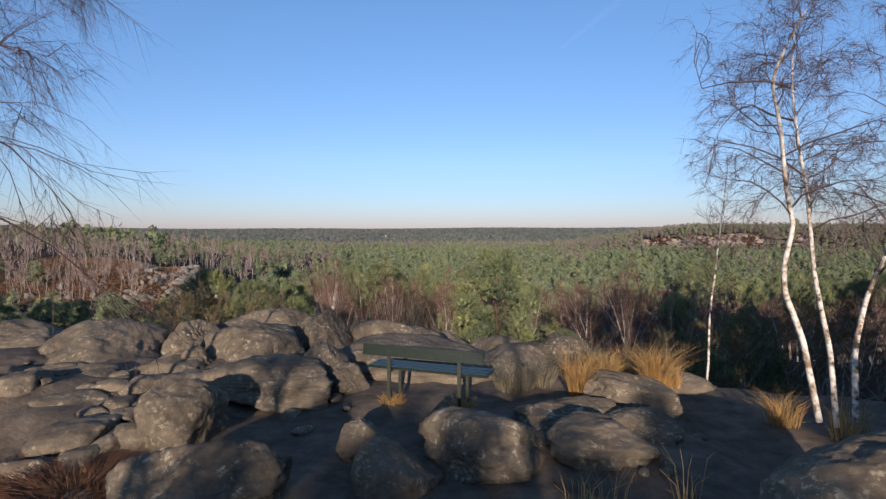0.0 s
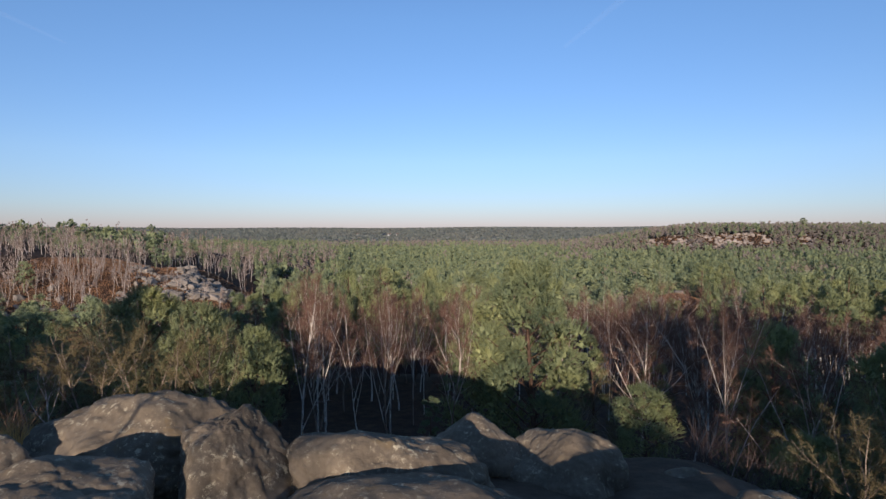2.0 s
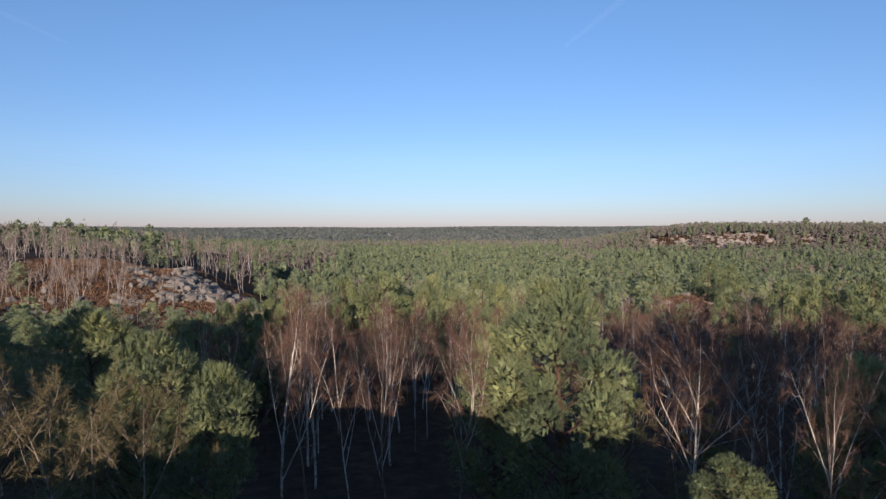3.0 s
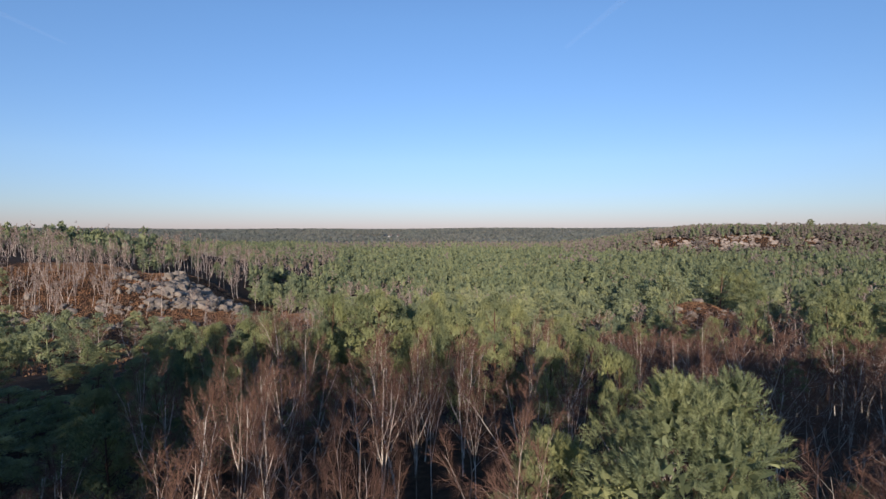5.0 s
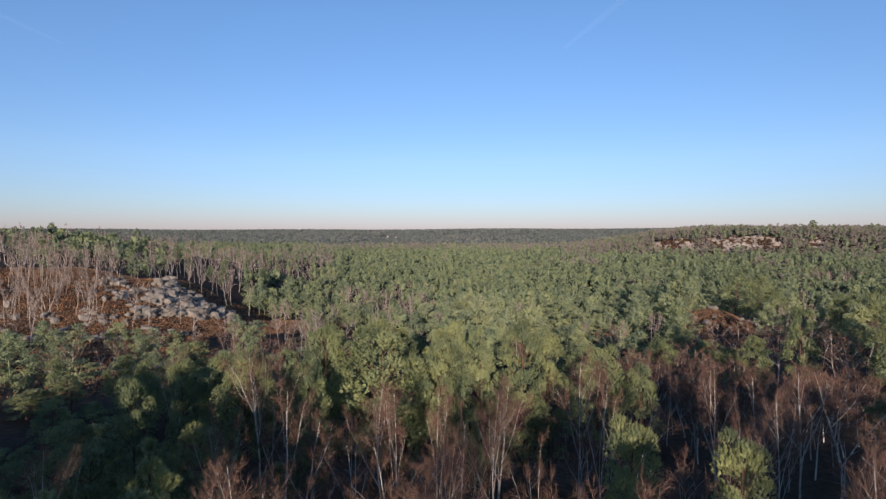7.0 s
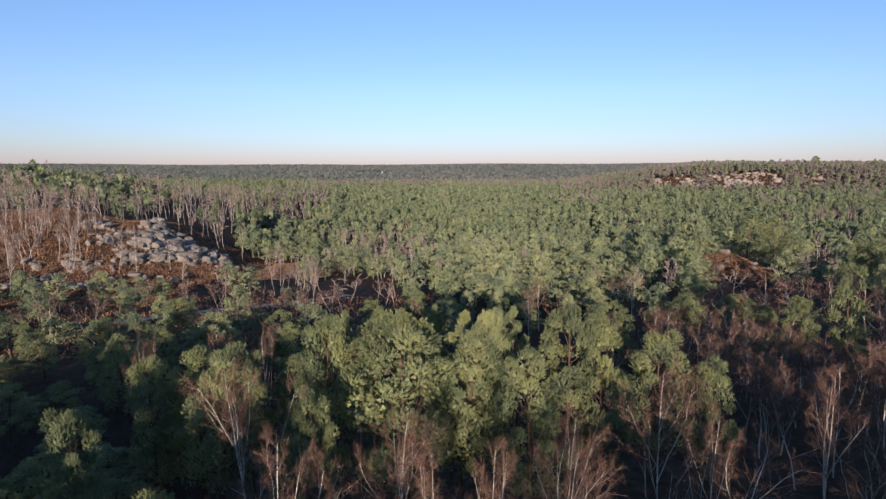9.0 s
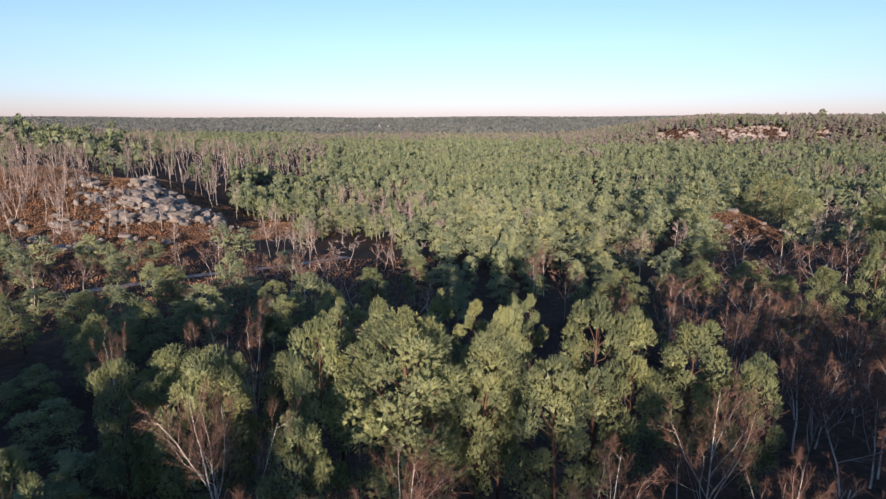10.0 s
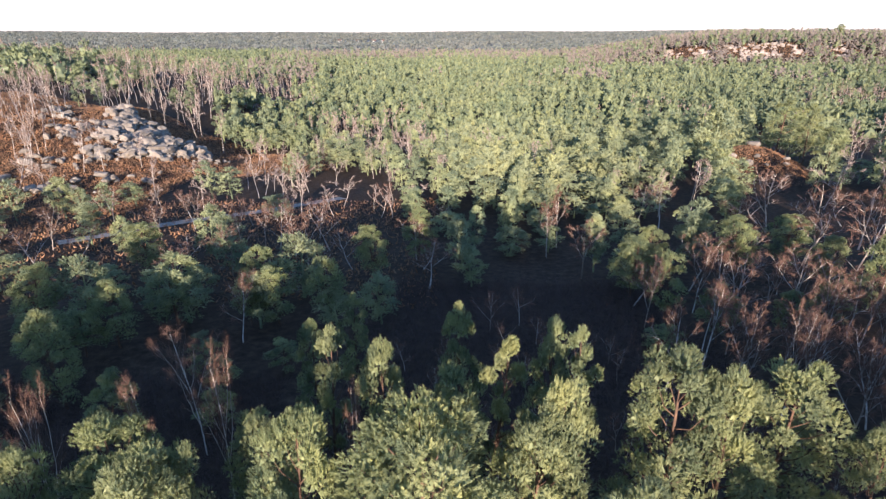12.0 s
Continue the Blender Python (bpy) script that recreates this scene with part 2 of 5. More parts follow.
def ground_z(x, y):
    x, y = np.asarray(x, float), np.asarray(y, float)
    z = np.interp(y, PROFILE_Y, PROFILE_Z)
    s = -0.988 * (x + 50) - 0.156 * (y - 145)
    z = z + 25 * (1 - np.exp(-np.maximum(s, 0) / 60)) * smooth01((y - 125) / 45) * (1 - 0.95 * smooth01((y - 290) / 260))
    z = z + 27.8 * opposite_hill(x, y) * smooth01((y - 545) / 105) * (1 - 0.8 * smooth01((y - 1100) / 700))
    s = np.hypot(x - 67.5, (y - 157) * 0.8)
    z = z + 6.4 * np.exp(-(s / 10.5) ** 2)
    z = z + 3.4 * np.exp(-((x + 87) / 10) ** 2 - ((y - 184) / np.where(y < 184, 10, 60)) ** 2)
    z = z + 1.0 * smooth01((y - 180) / 70) * (1 - smooth01((y - 300) / 120)) * smooth01((-x - 45) / 30)
    side = smooth01((np.abs(x + 1) - 6) / 9) * smooth01((y + 25) / 20) * (1 - smooth01((y - 10) / 12))
    z = z - 0.5 * side * (x > -1) - 0.8 * side * (x <= -1)
    z = z - 2.6 * smooth01((x - 4.2) / 4) * smooth01((y - 2.5) / 5) * (1 - smooth01((y - 12) / 14))
    far = smooth01((np.hypot(x, y) - 25) / 60)
    z = z + far * 0.7 * np.sin(x * 0.071 + 1) * np.sin(y * 0.053) + (0.05 * np.sin(x * 1.9 + y) * np.sin(y * 1.4 - x * 0.6) + 0.03 * np.sin(4.3 * x - 2.1 * y + 1) * np.sin(3.7 * y + 1.3 * x)) * (np.hypot(x, y) < 30)
    ridge = smooth01((y - 1500) / 900)
    z = z - 0.28 * smooth01((x - 3.7) / 0.9) * smooth01((y + 1.4) / 1.2) * (1 - smooth01((y - 3) / 3))
    shelf = smooth01((-1.6 - x) / 1.2) * smooth01((x + 9) / 2) * smooth01((y + 0.8) / 1.2) * (1 - smooth01((y - 4.5) / 2))
    tread = 0.5 + 0.16 * (y - 0.5) + 0.5 * np.sin(1.1 * x + 0.7 * np.sin(1.7 * y)) * np.sin(0.9 * y + 0.8)
    step = tread * 3.0
    z = z + shelf * (np.floor(step) + smooth01((step % 1 - 0.75) * 4)) / 3.0 * 0.3
    return z + ridge * 3 * np.sin(x * 0.0021 + 0.5) + ridge * 1.5 * np.sin(x * 0.0062)


def axis(a, b, step, grow, lo, hi):
    mid = np.arange(a, b + step / 2, step)
    out, s, p = [], step, b
    while p < hi:
        s *= grow
        p += s
        out.append(p)
    low, s, p = [], step, a
    while p > lo:
        s *= grow
        p -= s
        low.append(p)
    return np.array(low[::-1] + list(mid) + out)


gx, gy = axis(-9, 9, 0.2, 1.08, -4600, 4600), axis(-8, 10, 0.2, 1.06, -4000, 4700)
GX, GY = np.meshgrid(gx, gy)
gv = np.stack([GX, GY, ground_z(GX, GY)], -1).reshape(-1, 3)
gi, gj = np.meshgrid(np.arange(len(gy) - 1), np.arange(len(gx) - 1), indexing="ij")
g0 = gi * len(gx) + gj
gf = np.stack([g0, g0 + 1, g0 + len(gx) + 1, g0 + len(gx)], -1).reshape(-1, 4)
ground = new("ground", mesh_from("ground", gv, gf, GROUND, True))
tagged(ground, "brown forest floor falling from a rocky ridge into a wide valley", "ground", kind="structure")

# ---- boulders ----
ICO = {}


def ico(level):
    if level not in ICO:
        bm = bmesh.new()
        bmesh.ops.create_icosphere(bm, subdivisions=level, radius=1)
        bm.verts.index_update()
        ICO[level] = (np.array([v.co[:] for v in bm.verts]), np.array([[v.index for v in f.verts] for f in bm.faces]))
        bm.free()
    return ICO[level]


def rock_shape(seed, level=4, facets=9, rough=0.14, block=2.3):
    """A weathered boulder of radius about one: cut by worn faces, with ledges, cracks and dents."""
    v, f = ico(level)
    rng = np.random.default_rng(seed)
    d = v / np.linalg.norm(v, axis=1, keepdims=True)
    r = 1 / (np.abs(d) ** block).sum(1) ** (1 / block)
    for _ in range(facets):
        n = rng.normal(size=3) * (1, 1, 0.8)
        n /= np.linalg.norm(n)
        c = rng.uniform(0.56, 0.95)
        k = d @ n
        cut = np.where(k > 0.05, c / np.maximum(k, 0.05), 9)
        r = -np.log(np.exp(-15 * r) + np.exp(-15 * cut)) / 15
    off = Vector(rng.uniform(-50, 50, 3))
    lump = np.array([noise.fractal(Vector(p) * 1.4 + off, 0.9, 2.1, 5) for p in d])
    dent = np.array([noise.noise(Vector(p) * 6.5 + off) + 0.6 * noise.noise(Vector(p) * 15 + off) for p in d])
    crack = np.array([abs(noise.noise(Vector((p[0] * 1.3, p[1] * 1.3, p[2] * 3.4)) + off)) for p in d])
    strata = np.abs(((d[:, 2] * r * 3.3 + 0.5 * lump + rng.uniform(0, 1)) % 1) - 0.5)
    fine = np.array([noise.fractal(Vector(p) * 9 + off, 0.8, 2.0, 3) for p in d]) if level > 4 else 0
    return d * (r * (1 + rough * lump + 0.018 * dent + 0.014 * fine - 0.018 * np.exp(-(strata / 0.06) ** 2)) - 0.03 * np.exp(-(crack / 0.03) ** 2))[:, None], f


def boulder(x, y, top, w, depth, h, seed, turn=0, level=4, label="", mat=None, name="boulder", group="boulders on the ridge", lean=0, taper=0.0, tip=0.0):
    """A boulder w wide, depth deep and h high whose highest part is at the height top."""
    v, f = rock_shape(seed, level, 7, 0.15, 2.4)
    v = v / np.abs(v).max(0)
    k = (v[:, 2] + 1) / 2
    v[:, :2] *= (1 - taper * np.clip(k, 0, 1) ** 1.2)[:, None]
    v = v * (w / 2, depth / 2, h / 2)
    v[:, 1] += tip * k
    a = math.radians(lean)
    v = np.stack([v[:, 0] * math.cos(a) - v[:, 2] * math.sin(a), v[:, 1], v[:, 0] * math.sin(a) + v[:, 2] * math.cos(a)], -1)
    v[:, 2] -= v[:, 2].max()
    ob = new(name, mesh_from(name, v, f, mat or ROCK, True))
    ob.matrix_world = pose(x, y, top, 0, 0, turn)
    return tagged(ob, label or "grey-brown weathered sandstone boulder with pale lichen, half buried", "boulder", group)


# centre x, y, height of its top, width, depth, height, turn, level, taper, backward tip of the top, lean
ROCKS = [
    (-1.05, -1.75, 0.42, 1.6, 1.35, 1.0, 10, 6, 0.1, 0, 0), (-2.05, 0.05, 0.42, 1.25, 1.3, 1.0, 30, 6, 0.28, 0.1, 0),
    (0.07, -0.35, 0.11, 0.64, 0.62, 0.6, 0, 6, 0.05, 0, 0), (0.41, -1.1, 0.15, 0.82, 0.85, 0.62, 40, 6, 0.1, 0, 0),
    (1.31, -0.45, 0.21, 1.42, 1.35, 0.75, 5, 6, 0.1, 0, 0), (2.45, 0.75, -0.04, 1.75, 1.25, 0.5, -10, 6, 0.08, 0, 0),
    (2.6, -0.3, 0.09, 1.35, 1.15, 0.55, 12, 6, 0.05, 0, -3), (3.28, 0.2, -0.04, 1.0, 0.85, 0.42, -8, 6, 0.0, 0, 0), (3.5, 1.35, 0.15, 1.45, 0.9, 0.6, -12, 6, 0.1, 0, -10),
    (4.3, -1.8, 0.46, 2.4, 1.9, 1.2, 12, 6, 0.15, 0, 5), (-0.95, 2.3, 0.34, 0.95, 1.1, 0.9, 25, 6, 0.3, 0.1, 0), (-0.55, 2.0, 0.12, 0.75, 0.8, 0.6, 70, 6, 0.15, 0, 0),
    (-1.6, 1.75, 0.24, 2.6, 1.8, 0.8, -8, 6, 0.12, 0, 0), (-4.0, 4.5, 0.28, 1.5, 1.9, 1.3, 12, 6, 0.35, 0.2, 0),
    (-2.95, 6.0, 0.38, 3.5, 2.7, 1.7, -15, 6, 0.35, 0, 4), (-2.5, 3.4, 0.44, 2.7, 2.4, 1.4, -10, 6, 0.28, 0.3, -3), (-3.45, 2.75, 0.12, 1.7, 1.5, 0.8, 15, 6, 0.3, 0.1, 6),
    (-1.6, 4.9, 0.5, 1.9, 2.0, 1.6, 35, 6, 0.72, 0, 0), (-0.1, 4.95, 0.3, 2.75, 2.3, 1.3, 20, 6, 0.35, 0.1, 0),
    (0.3, 3.5, 0.16, 3.9, 2.8, 1.0, -8, 6, 0.2, 0.2, 0), (1.0, 7.6, -0.4, 2.5, 1.8, 1.8, 10, 5, 0.12, 0, 0),
    (2.05, 6.8, -0.42, 2.6, 2.0, 1.7, -20, 6, 0.2, 0, 0), (2.45, 3.5, 0.08, 3.1, 2.3, 1.1, 8, 6, 0.25, 0, 0),
    (3.2, 3.75, 0.2, 1.4, 1.2, 1.0, 30, 5, 0.2, 0, -8), (-5.8, 3.6, 0.38, 3.6, 3.9, 1.5, -8, 6, 0.32, 0.6, 0),
    (-8.0, 4.4, 0.25, 3.2, 3.0, 1.5, 20, 6, 0.2, 0.3, 0), (-4.9, 2.0, 0.08, 2.1, 1.6, 0.7, 0, 5, 0.1, 0, 6),
    (-3.5, 2.6, 0.1, 1.7, 1.6, 0.7, 44, 5, 0.15, 0, 0), (-2.9, 1.6, 0.06, 1.2, 1.0, 0.5, 70, 5, 0.1, 0, 0),
    (-4.0, 0.9, -0.02, 1.6, 1.1, 0.45, 12, 5, 0.05, 0, 3), (-3.2, -0.1, -0.02, 1.1, 0.9, 0.45, 55, 5, 0.05, 0, 0),
    (-4.8, -0.3, 0.0, 1.6, 1.1, 0.5, -30, 5, 0.05, 0, -4), (-6.1, 1.0, 0.12, 2.0, 1.4, 0.7, 8, 5, 0.1, 0, 0),
    (-3.5, 3.0, 0.3, 0.42, 0.38, 0.4, 8, 5, 0.1, 0, 0), (-3.2, 2.75, 0.2, 0.5, 0.35, 0.36, 60, 5, 0.1, 0, 0),
    (4.9, 3.1, -0.35, 1.8, 1.4, 0.9, 30, 5, 0.15, 0, 0), (5.3, 5.0, -1.0, 1.7, 1.4, 1.3, -15, 5, 0.15, 0, 0),
    (3.95, 6.9, -0.95, 1.5, 1.3, 1.5, 15, 5, 0.2, 0, 0), (0.85, -0.05, 0.02, 0.5, 0.42, 0.35, 0, 5, 0.1, 0, 0),
]
for i, (x, y, top, w, dp, h, turn, lv, tp, tip, lean) in enumerate(ROCKS):
    boulder(x, y, top, w, dp, h, 11 + i, turn, lv, taper=tp, tip=tip, lean=lean)


# ---- trees ----
def unit(a):
    return a / (np.linalg.norm(a, axis=-1, keepdims=True) + 1e-9)


def bent(p, d, length, n, rng, rise, wobble):
    """A line of n points from p along d that bends by rise towards the sky (down: minus)."""
    pts, d = [np.array(p, float)], np.array(d, float)
    for _ in range(n - 1):
        d = d + rng.normal(0, wobble, 3) + (0, 0, rise)
        d /= np.linalg.norm(d)
        pts.append(pts[-1] + d * length / (n - 1))
    return np.array(pts)


def ribbon(pts, w, rng):
    """A thin branch as a flat, tapering ribbon."""
    d = np.gradient(pts, axis=0)
    s = unit(np.cross(d, rng.normal(size=3))) * (w * np.linspace(1, 0.4, len(pts)))[:, None] / 2
    n = len(pts)
    k = np.arange(n - 1) * 2
    f = np.concatenate([np.stack([k, k + 1, k + 3], -1), np.stack([k, k + 3, k + 2], -1)])
    return np.stack([pts - s, pts + s], 1).reshape(-1, 3), f


def bare_tree(seed, height=7.0, r0=0.055, limbs=22, subs=7, twigs=20, crown=0.3, spread=2.0, twig_w=0.012, forks=1, droop=-0.12, limb_sides=4, fine_steps=4, stems=None, twig_len=1.0, rise=0.06, low=0.5, wobble=0.15, boughs=()):
    """A leafless birch: trunk, pale limbs, and a haze of fine twigs."""
    rng = np.random.default_rng(seed)
    trunk, limb, fine, tips = [], [], [], []
    lines = []
    for k in range(forks):
        lean = rng.normal(0, 0.05 + 0.08 * (forks > 1), 3)
        lean[2] = 1
        lines.append(bent((0, 0, -0.3), unit(lean), height * (1 if k == 0 else rng.uniform(0.75, 0.95)) + 0.3, 12, rng, 0.04, 0.06))
    for st in (stems or lines):
        n = len(st)
        trunk.append(tube(st, r0 * (1 - np.linspace(0, 1, n)) ** 0.8 + 0.006, 7))
        az = rng.uniform(0, 6.28)
        for i in range(limbs // forks + len(boughs)):
            f = min(0.97, crown + (0.97 - crown) * ((i + rng.uniform(0, 1)) / (limbs // forks)))
            j = f * (n - 1)
            p = st[int(j)] + (st[min(int(j) + 1, n - 1)] - st[int(j)]) * (j % 1)
            az += 2.4 + rng.normal(0, 0.4)
            el = rng.uniform(low, 1.05)
            d = np.array([math.cos(az) * math.cos(el), math.sin(az) * math.cos(el), math.sin(el)])
            L = spread * (1.22 - f) ** 0.5 * rng.uniform(0.6, 1.1)
            line = bent(p, d, L, 6, rng, rise, wobble)
            rl = r0 * (1 - f) ** 0.7 * 0.52 + twig_w * 0.6
            if i >= limbs // forks:
                line, rl, L = np.array(boughs[i - limbs // forks]), r0 * 0.42, 1.5
            limb.append(tube(line, rl * (1 - np.linspace(0, 0.85, 6)), limb_sides))
            for _ in range(subs):
                g = rng.uniform(0.12, 1) * 4.99
                q = line[int(g)] + (line[int(g) + 1] - line[int(g)]) * (g % 1)
                dd = unit(unit(line[int(g) + 1] - line[int(g)]) + rng.normal(0, 0.6, 3))
                sl = bent(q, dd, L * rng.uniform(0.25, 0.55), fine_steps, rng, droop * 0.4, 0.05 + wobble)
                fine.append(ribbon(sl, twig_w * 1.6 + rl * 0.25, rng))
                t = rng.uniform(0.05, 1, twigs) * (fine_steps - 1.01)
                ti = t.astype(int)
                b = sl[ti] + (sl[ti + 1] - sl[ti]) * (t % 1)[:, None]
                dt = unit(unit(sl[ti + 1] - sl[ti]) + rng.normal(0, 0.6, (twigs, 3)) + (0, 0, droop * 2))
                tips.append((b, b + dt * rng.uniform(0.2, 0.55, (twigs, 1)) * min(1, spread / 2) * twig_len))
    b, t = np.concatenate([x[0] for x in tips]), np.concatenate([x[1] for x in tips])
    fine.append(blades(b, t, np.full(len(b), twig_w), rng))
    return join(trunk), join(limb), join(fine)


def vase_birch(seed, height=7.0, r0=0.06, leaders=5, subs=8, sprays=7, twigs=16, twig_w=0.009, sides=4, split=0.3, spread=1.0, bushy=1.0, lean=0.07):
    """A leafless birch that forks into steep, pale leaders and ends in a fine haze of twigs."""
    rng = np.random.default_rng(seed)
    st = bent((0, 0, -0.3), unit(np.array([rng.normal(0, lean), rng.normal(0, lean), 1])), height + 0.3, 10, rng, 0.04, 0.06)
    trunk = [tube(st, r0 * (1 - np.linspace(0, 1, 10)) ** 0.75 + 0.006, 6)]
    lines, az = [(st, r0 * 0.55, split + 0.12)], rng.uniform(0, 6.28)
    limb, fine, tips = [], [], []
    for k in range(leaders):
        f = split + (0.72 - split) * (k + rng.uniform(0, 0.9)) / leaders
        j = f * 9
        p = st[int(j)] + (st[int(j) + 1] - st[int(j)]) * (j % 1)
        az += 2.4 + rng.normal(0, 0.4)
        el = rng.uniform(0.72, 1.05)
        d = np.array([math.cos(az) * math.cos(el) * spread, math.sin(az) * math.cos(el) * spread, math.sin(el)])
        line = bent(p, unit(d), height * (1 - f) * rng.uniform(0.8, 1.05), 8, rng, 0.07, 0.1)
        rl = r0 * (1 - f) ** 0.7 * rng.uniform(0.55, 0.75)
        limb.append(tube(line, rl * (1 - np.linspace(0, 0.9, 8)) + 0.004, sides))
        lines.append((line, rl, 0.15))
    for line, rl, g0 in lines:
        n = len(line)
        for i in range(subs):
            g = min(0.98, g0 + (1 - g0) * (i + rng.uniform(0, 1)) / subs)
            j = g * (n - 1)
            p, d = line[int(j)] + (line[int(j) + 1] - line[int(j)]) * (j % 1), unit(line[int(j) + 1] - line[int(j)])
            d = unit(d * 0.75 + unit(np.cross(d, rng.normal(size=3))) * 0.75 + (0, 0, 0.12))
            L = height * 0.19 * (1.15 - 0.6 * g) * rng.uniform(0.6, 1.25) * spread
            sub = bent(p, d, L, 4, rng, 0.06, 0.14)
            rs = max(rl * (1 - 0.85 * g) * 0.5, twig_w * 0.8)
            limb.append(tube(sub, rs * (1 - np.linspace(0, 0.75, 4)), 3))
            for _ in range(sprays):
                q = rng.uniform(0.15, 1) * 2.99
                a = sub[int(q)] + (sub[int(q) + 1] - sub[int(q)]) * (q % 1)
                dd = unit(unit(sub[int(q) + 1] - sub[int(q)]) + rng.normal(0, 0.55, 3) + (0, 0, 0.1))
                sl = bent(a, dd, L * rng.uniform(0.3, 0.65), 3, rng, 0.02, 0.16)
                fine.append(ribbon(sl, twig_w * 1.3, rng))
                t = rng.uniform(0.05, 1, twigs) * 1.99
                ti = t.astype(int)
                b = sl[ti] + (sl[ti + 1] - sl[ti]) * (t % 1)[:, None]
                dt = unit(unit(sl[ti + 1] - sl[ti]) + rng.normal(0, 0.6, (twigs, 3)) + (0, 0, 0.05))
                tips.append((b, b + dt * rng.uniform(0.14, 0.42, (twigs, 1)) * bushy))
    b, t = np.concatenate([x[0] for x in tips]), np.concatenate([x[1] for x in tips])
    fine.append(blades(b, t, np.full(len(b), twig_w), rng))
    return join(trunk), join(limb), join(fine)


def crown_lobes(rng, st, height, R, crown, lobes, lean=0.3):
    """Centres and radii of the rounded boughs that make up a pine's crown."""
    u = (np.arange(lobes) + rng.uniform(0, 1, lobes)) / lobes
    u[-1] = 1.0
    az = np.cumsum(2.4 + rng.normal(0, 0.4, lobes))
    prof = np.sqrt(np.clip(1 - u ** 2.0, 0, 1)) * (0.62 + 0.38 * np.minimum(1, u / 0.3))
    rad = R * prof * rng.uniform(0.5, 0.86, lobes)
    lr = R * rng.uniform(0.18, 0.31, lobes) * (1.08 - 0.35 * u)
    j = np.clip(crown + (1 - crown) * u, 0, 1) * (len(st) - 1.001)
    k = j.astype(int)
    c = st[k] + (st[k + 1] - st[k]) * (j - k)[:, None]
    c = c + np.stack([rad * np.cos(az), rad * np.sin(az), lean * rad + rng.normal(0, 0.12, lobes)], -1)
    c[:, 2] = np.minimum(c[:, 2], height - lr * 0.8)
    return c, lr, u


def lobe_points(rng, c, lr, per, low=-0.45):
    """Points spread over the outside of all lobes, with the way out at each."""
    n = len(c)
    d = unit(rng.normal(size=(n * per, 3)) + (0, 0, 0.25))
    d[:, 2] = np.where(d[:, 2] < low, -d[:, 2], d[:, 2])
    who = np.repeat(np.arange(n), per)
    p = c[who] + d * (lr[who] * rng.uniform(0.78, 1.04, n * per))[:, None] * (1, 1, 0.85)
    gap = np.linalg.norm(p[:, None] - c[None], axis=2) / lr[None]
    gap[np.arange(n * per), who] = 9
    keep = gap.min(1) > 0.72
    return p[keep], d[keep]


def pine_tree(seed, height=8.0, r0=0.12, R=2.4, crown=0.25, lobes=26, shoots=46, needles=24, shoot=0.36, length=0.15, width=0.026, fill=40):
    """A Scots pine: reddish trunk and limbs, and rounded boughs set all over with upright brushes of needles."""
    rng = np.random.default_rng(seed)
    st = bent((0, 0, -0.3), unit(np.array([rng.normal(0, 0.05), rng.normal(0, 0.05), 1])), height * 0.95 + 0.3, 10, rng, 0.05, 0.03)
    wood = [tube(st, r0 * (1 - np.linspace(0, 1, 10)) ** 0.8 + 0.015, 7)]
    c, lr, u = crown_lobes(rng, st, height, R, crown, lobes)
    for q, w in zip(c, u):
        j = max(0.08, (crown + (1 - crown) * w) - 0.09) * 8.99
        p = st[int(j)] + (st[int(j) + 1] - st[int(j)]) * (j % 1)
        mid = (p + q) / 2 + rng.normal(0, 0.08, 3) - (0, 0, 0.08)
        wood.append(tube([p, mid, q], np.array([0.3, 0.2, 0.08]) * r0 * (1.2 - 0.6 * w), 4))
    base, out = lobe_points(rng, c, lr, shoots)
    inner, way = lobe_points(rng, c, lr * 0.55, fill, -0.9)
    m = len(base)
    tree_out = unit((base - (0, 0, height * (crown + 0.4 * (1 - crown)))) * (1, 1, 0.35))
    ax = unit(out * 0.85 + tree_out * 0.2 + (0, 0, 0.45) + rng.normal(0, 0.18, (m, 3)))
    L = shoot * rng.uniform(0.65, 1.25, m)
    b, a, o, L = np.repeat(base, needles, 0), np.repeat(ax, needles, 0), np.repeat(unit(out + tree_out), needles, 0), np.repeat(L, needles)
    n = len(b)
    t = rng.uniform(-0.2, 1, n)
    side = unit(np.cross(a, rng.normal(size=(n, 3))))
    b = b + a * (t * L)[:, None]
    tip = b + unit(a * 0.75 + side * (1.15 - 0.6 * np.clip(t, 0, 1))[:, None]) * (length * rng.uniform(0.8, 1.2, n))[:, None]
    green = [blades(b, tip, np.full(n, width), rng, o * 1.1 + side * 0.6)]
    m = len(inner)
    green.append(blades(inner, inner + unit(way + (0, 0, 0.5) + rng.normal(0, 0.5, (m, 3))) * 0.22, np.full(m, 0.16), rng, way))
    return join(wood), join(green)


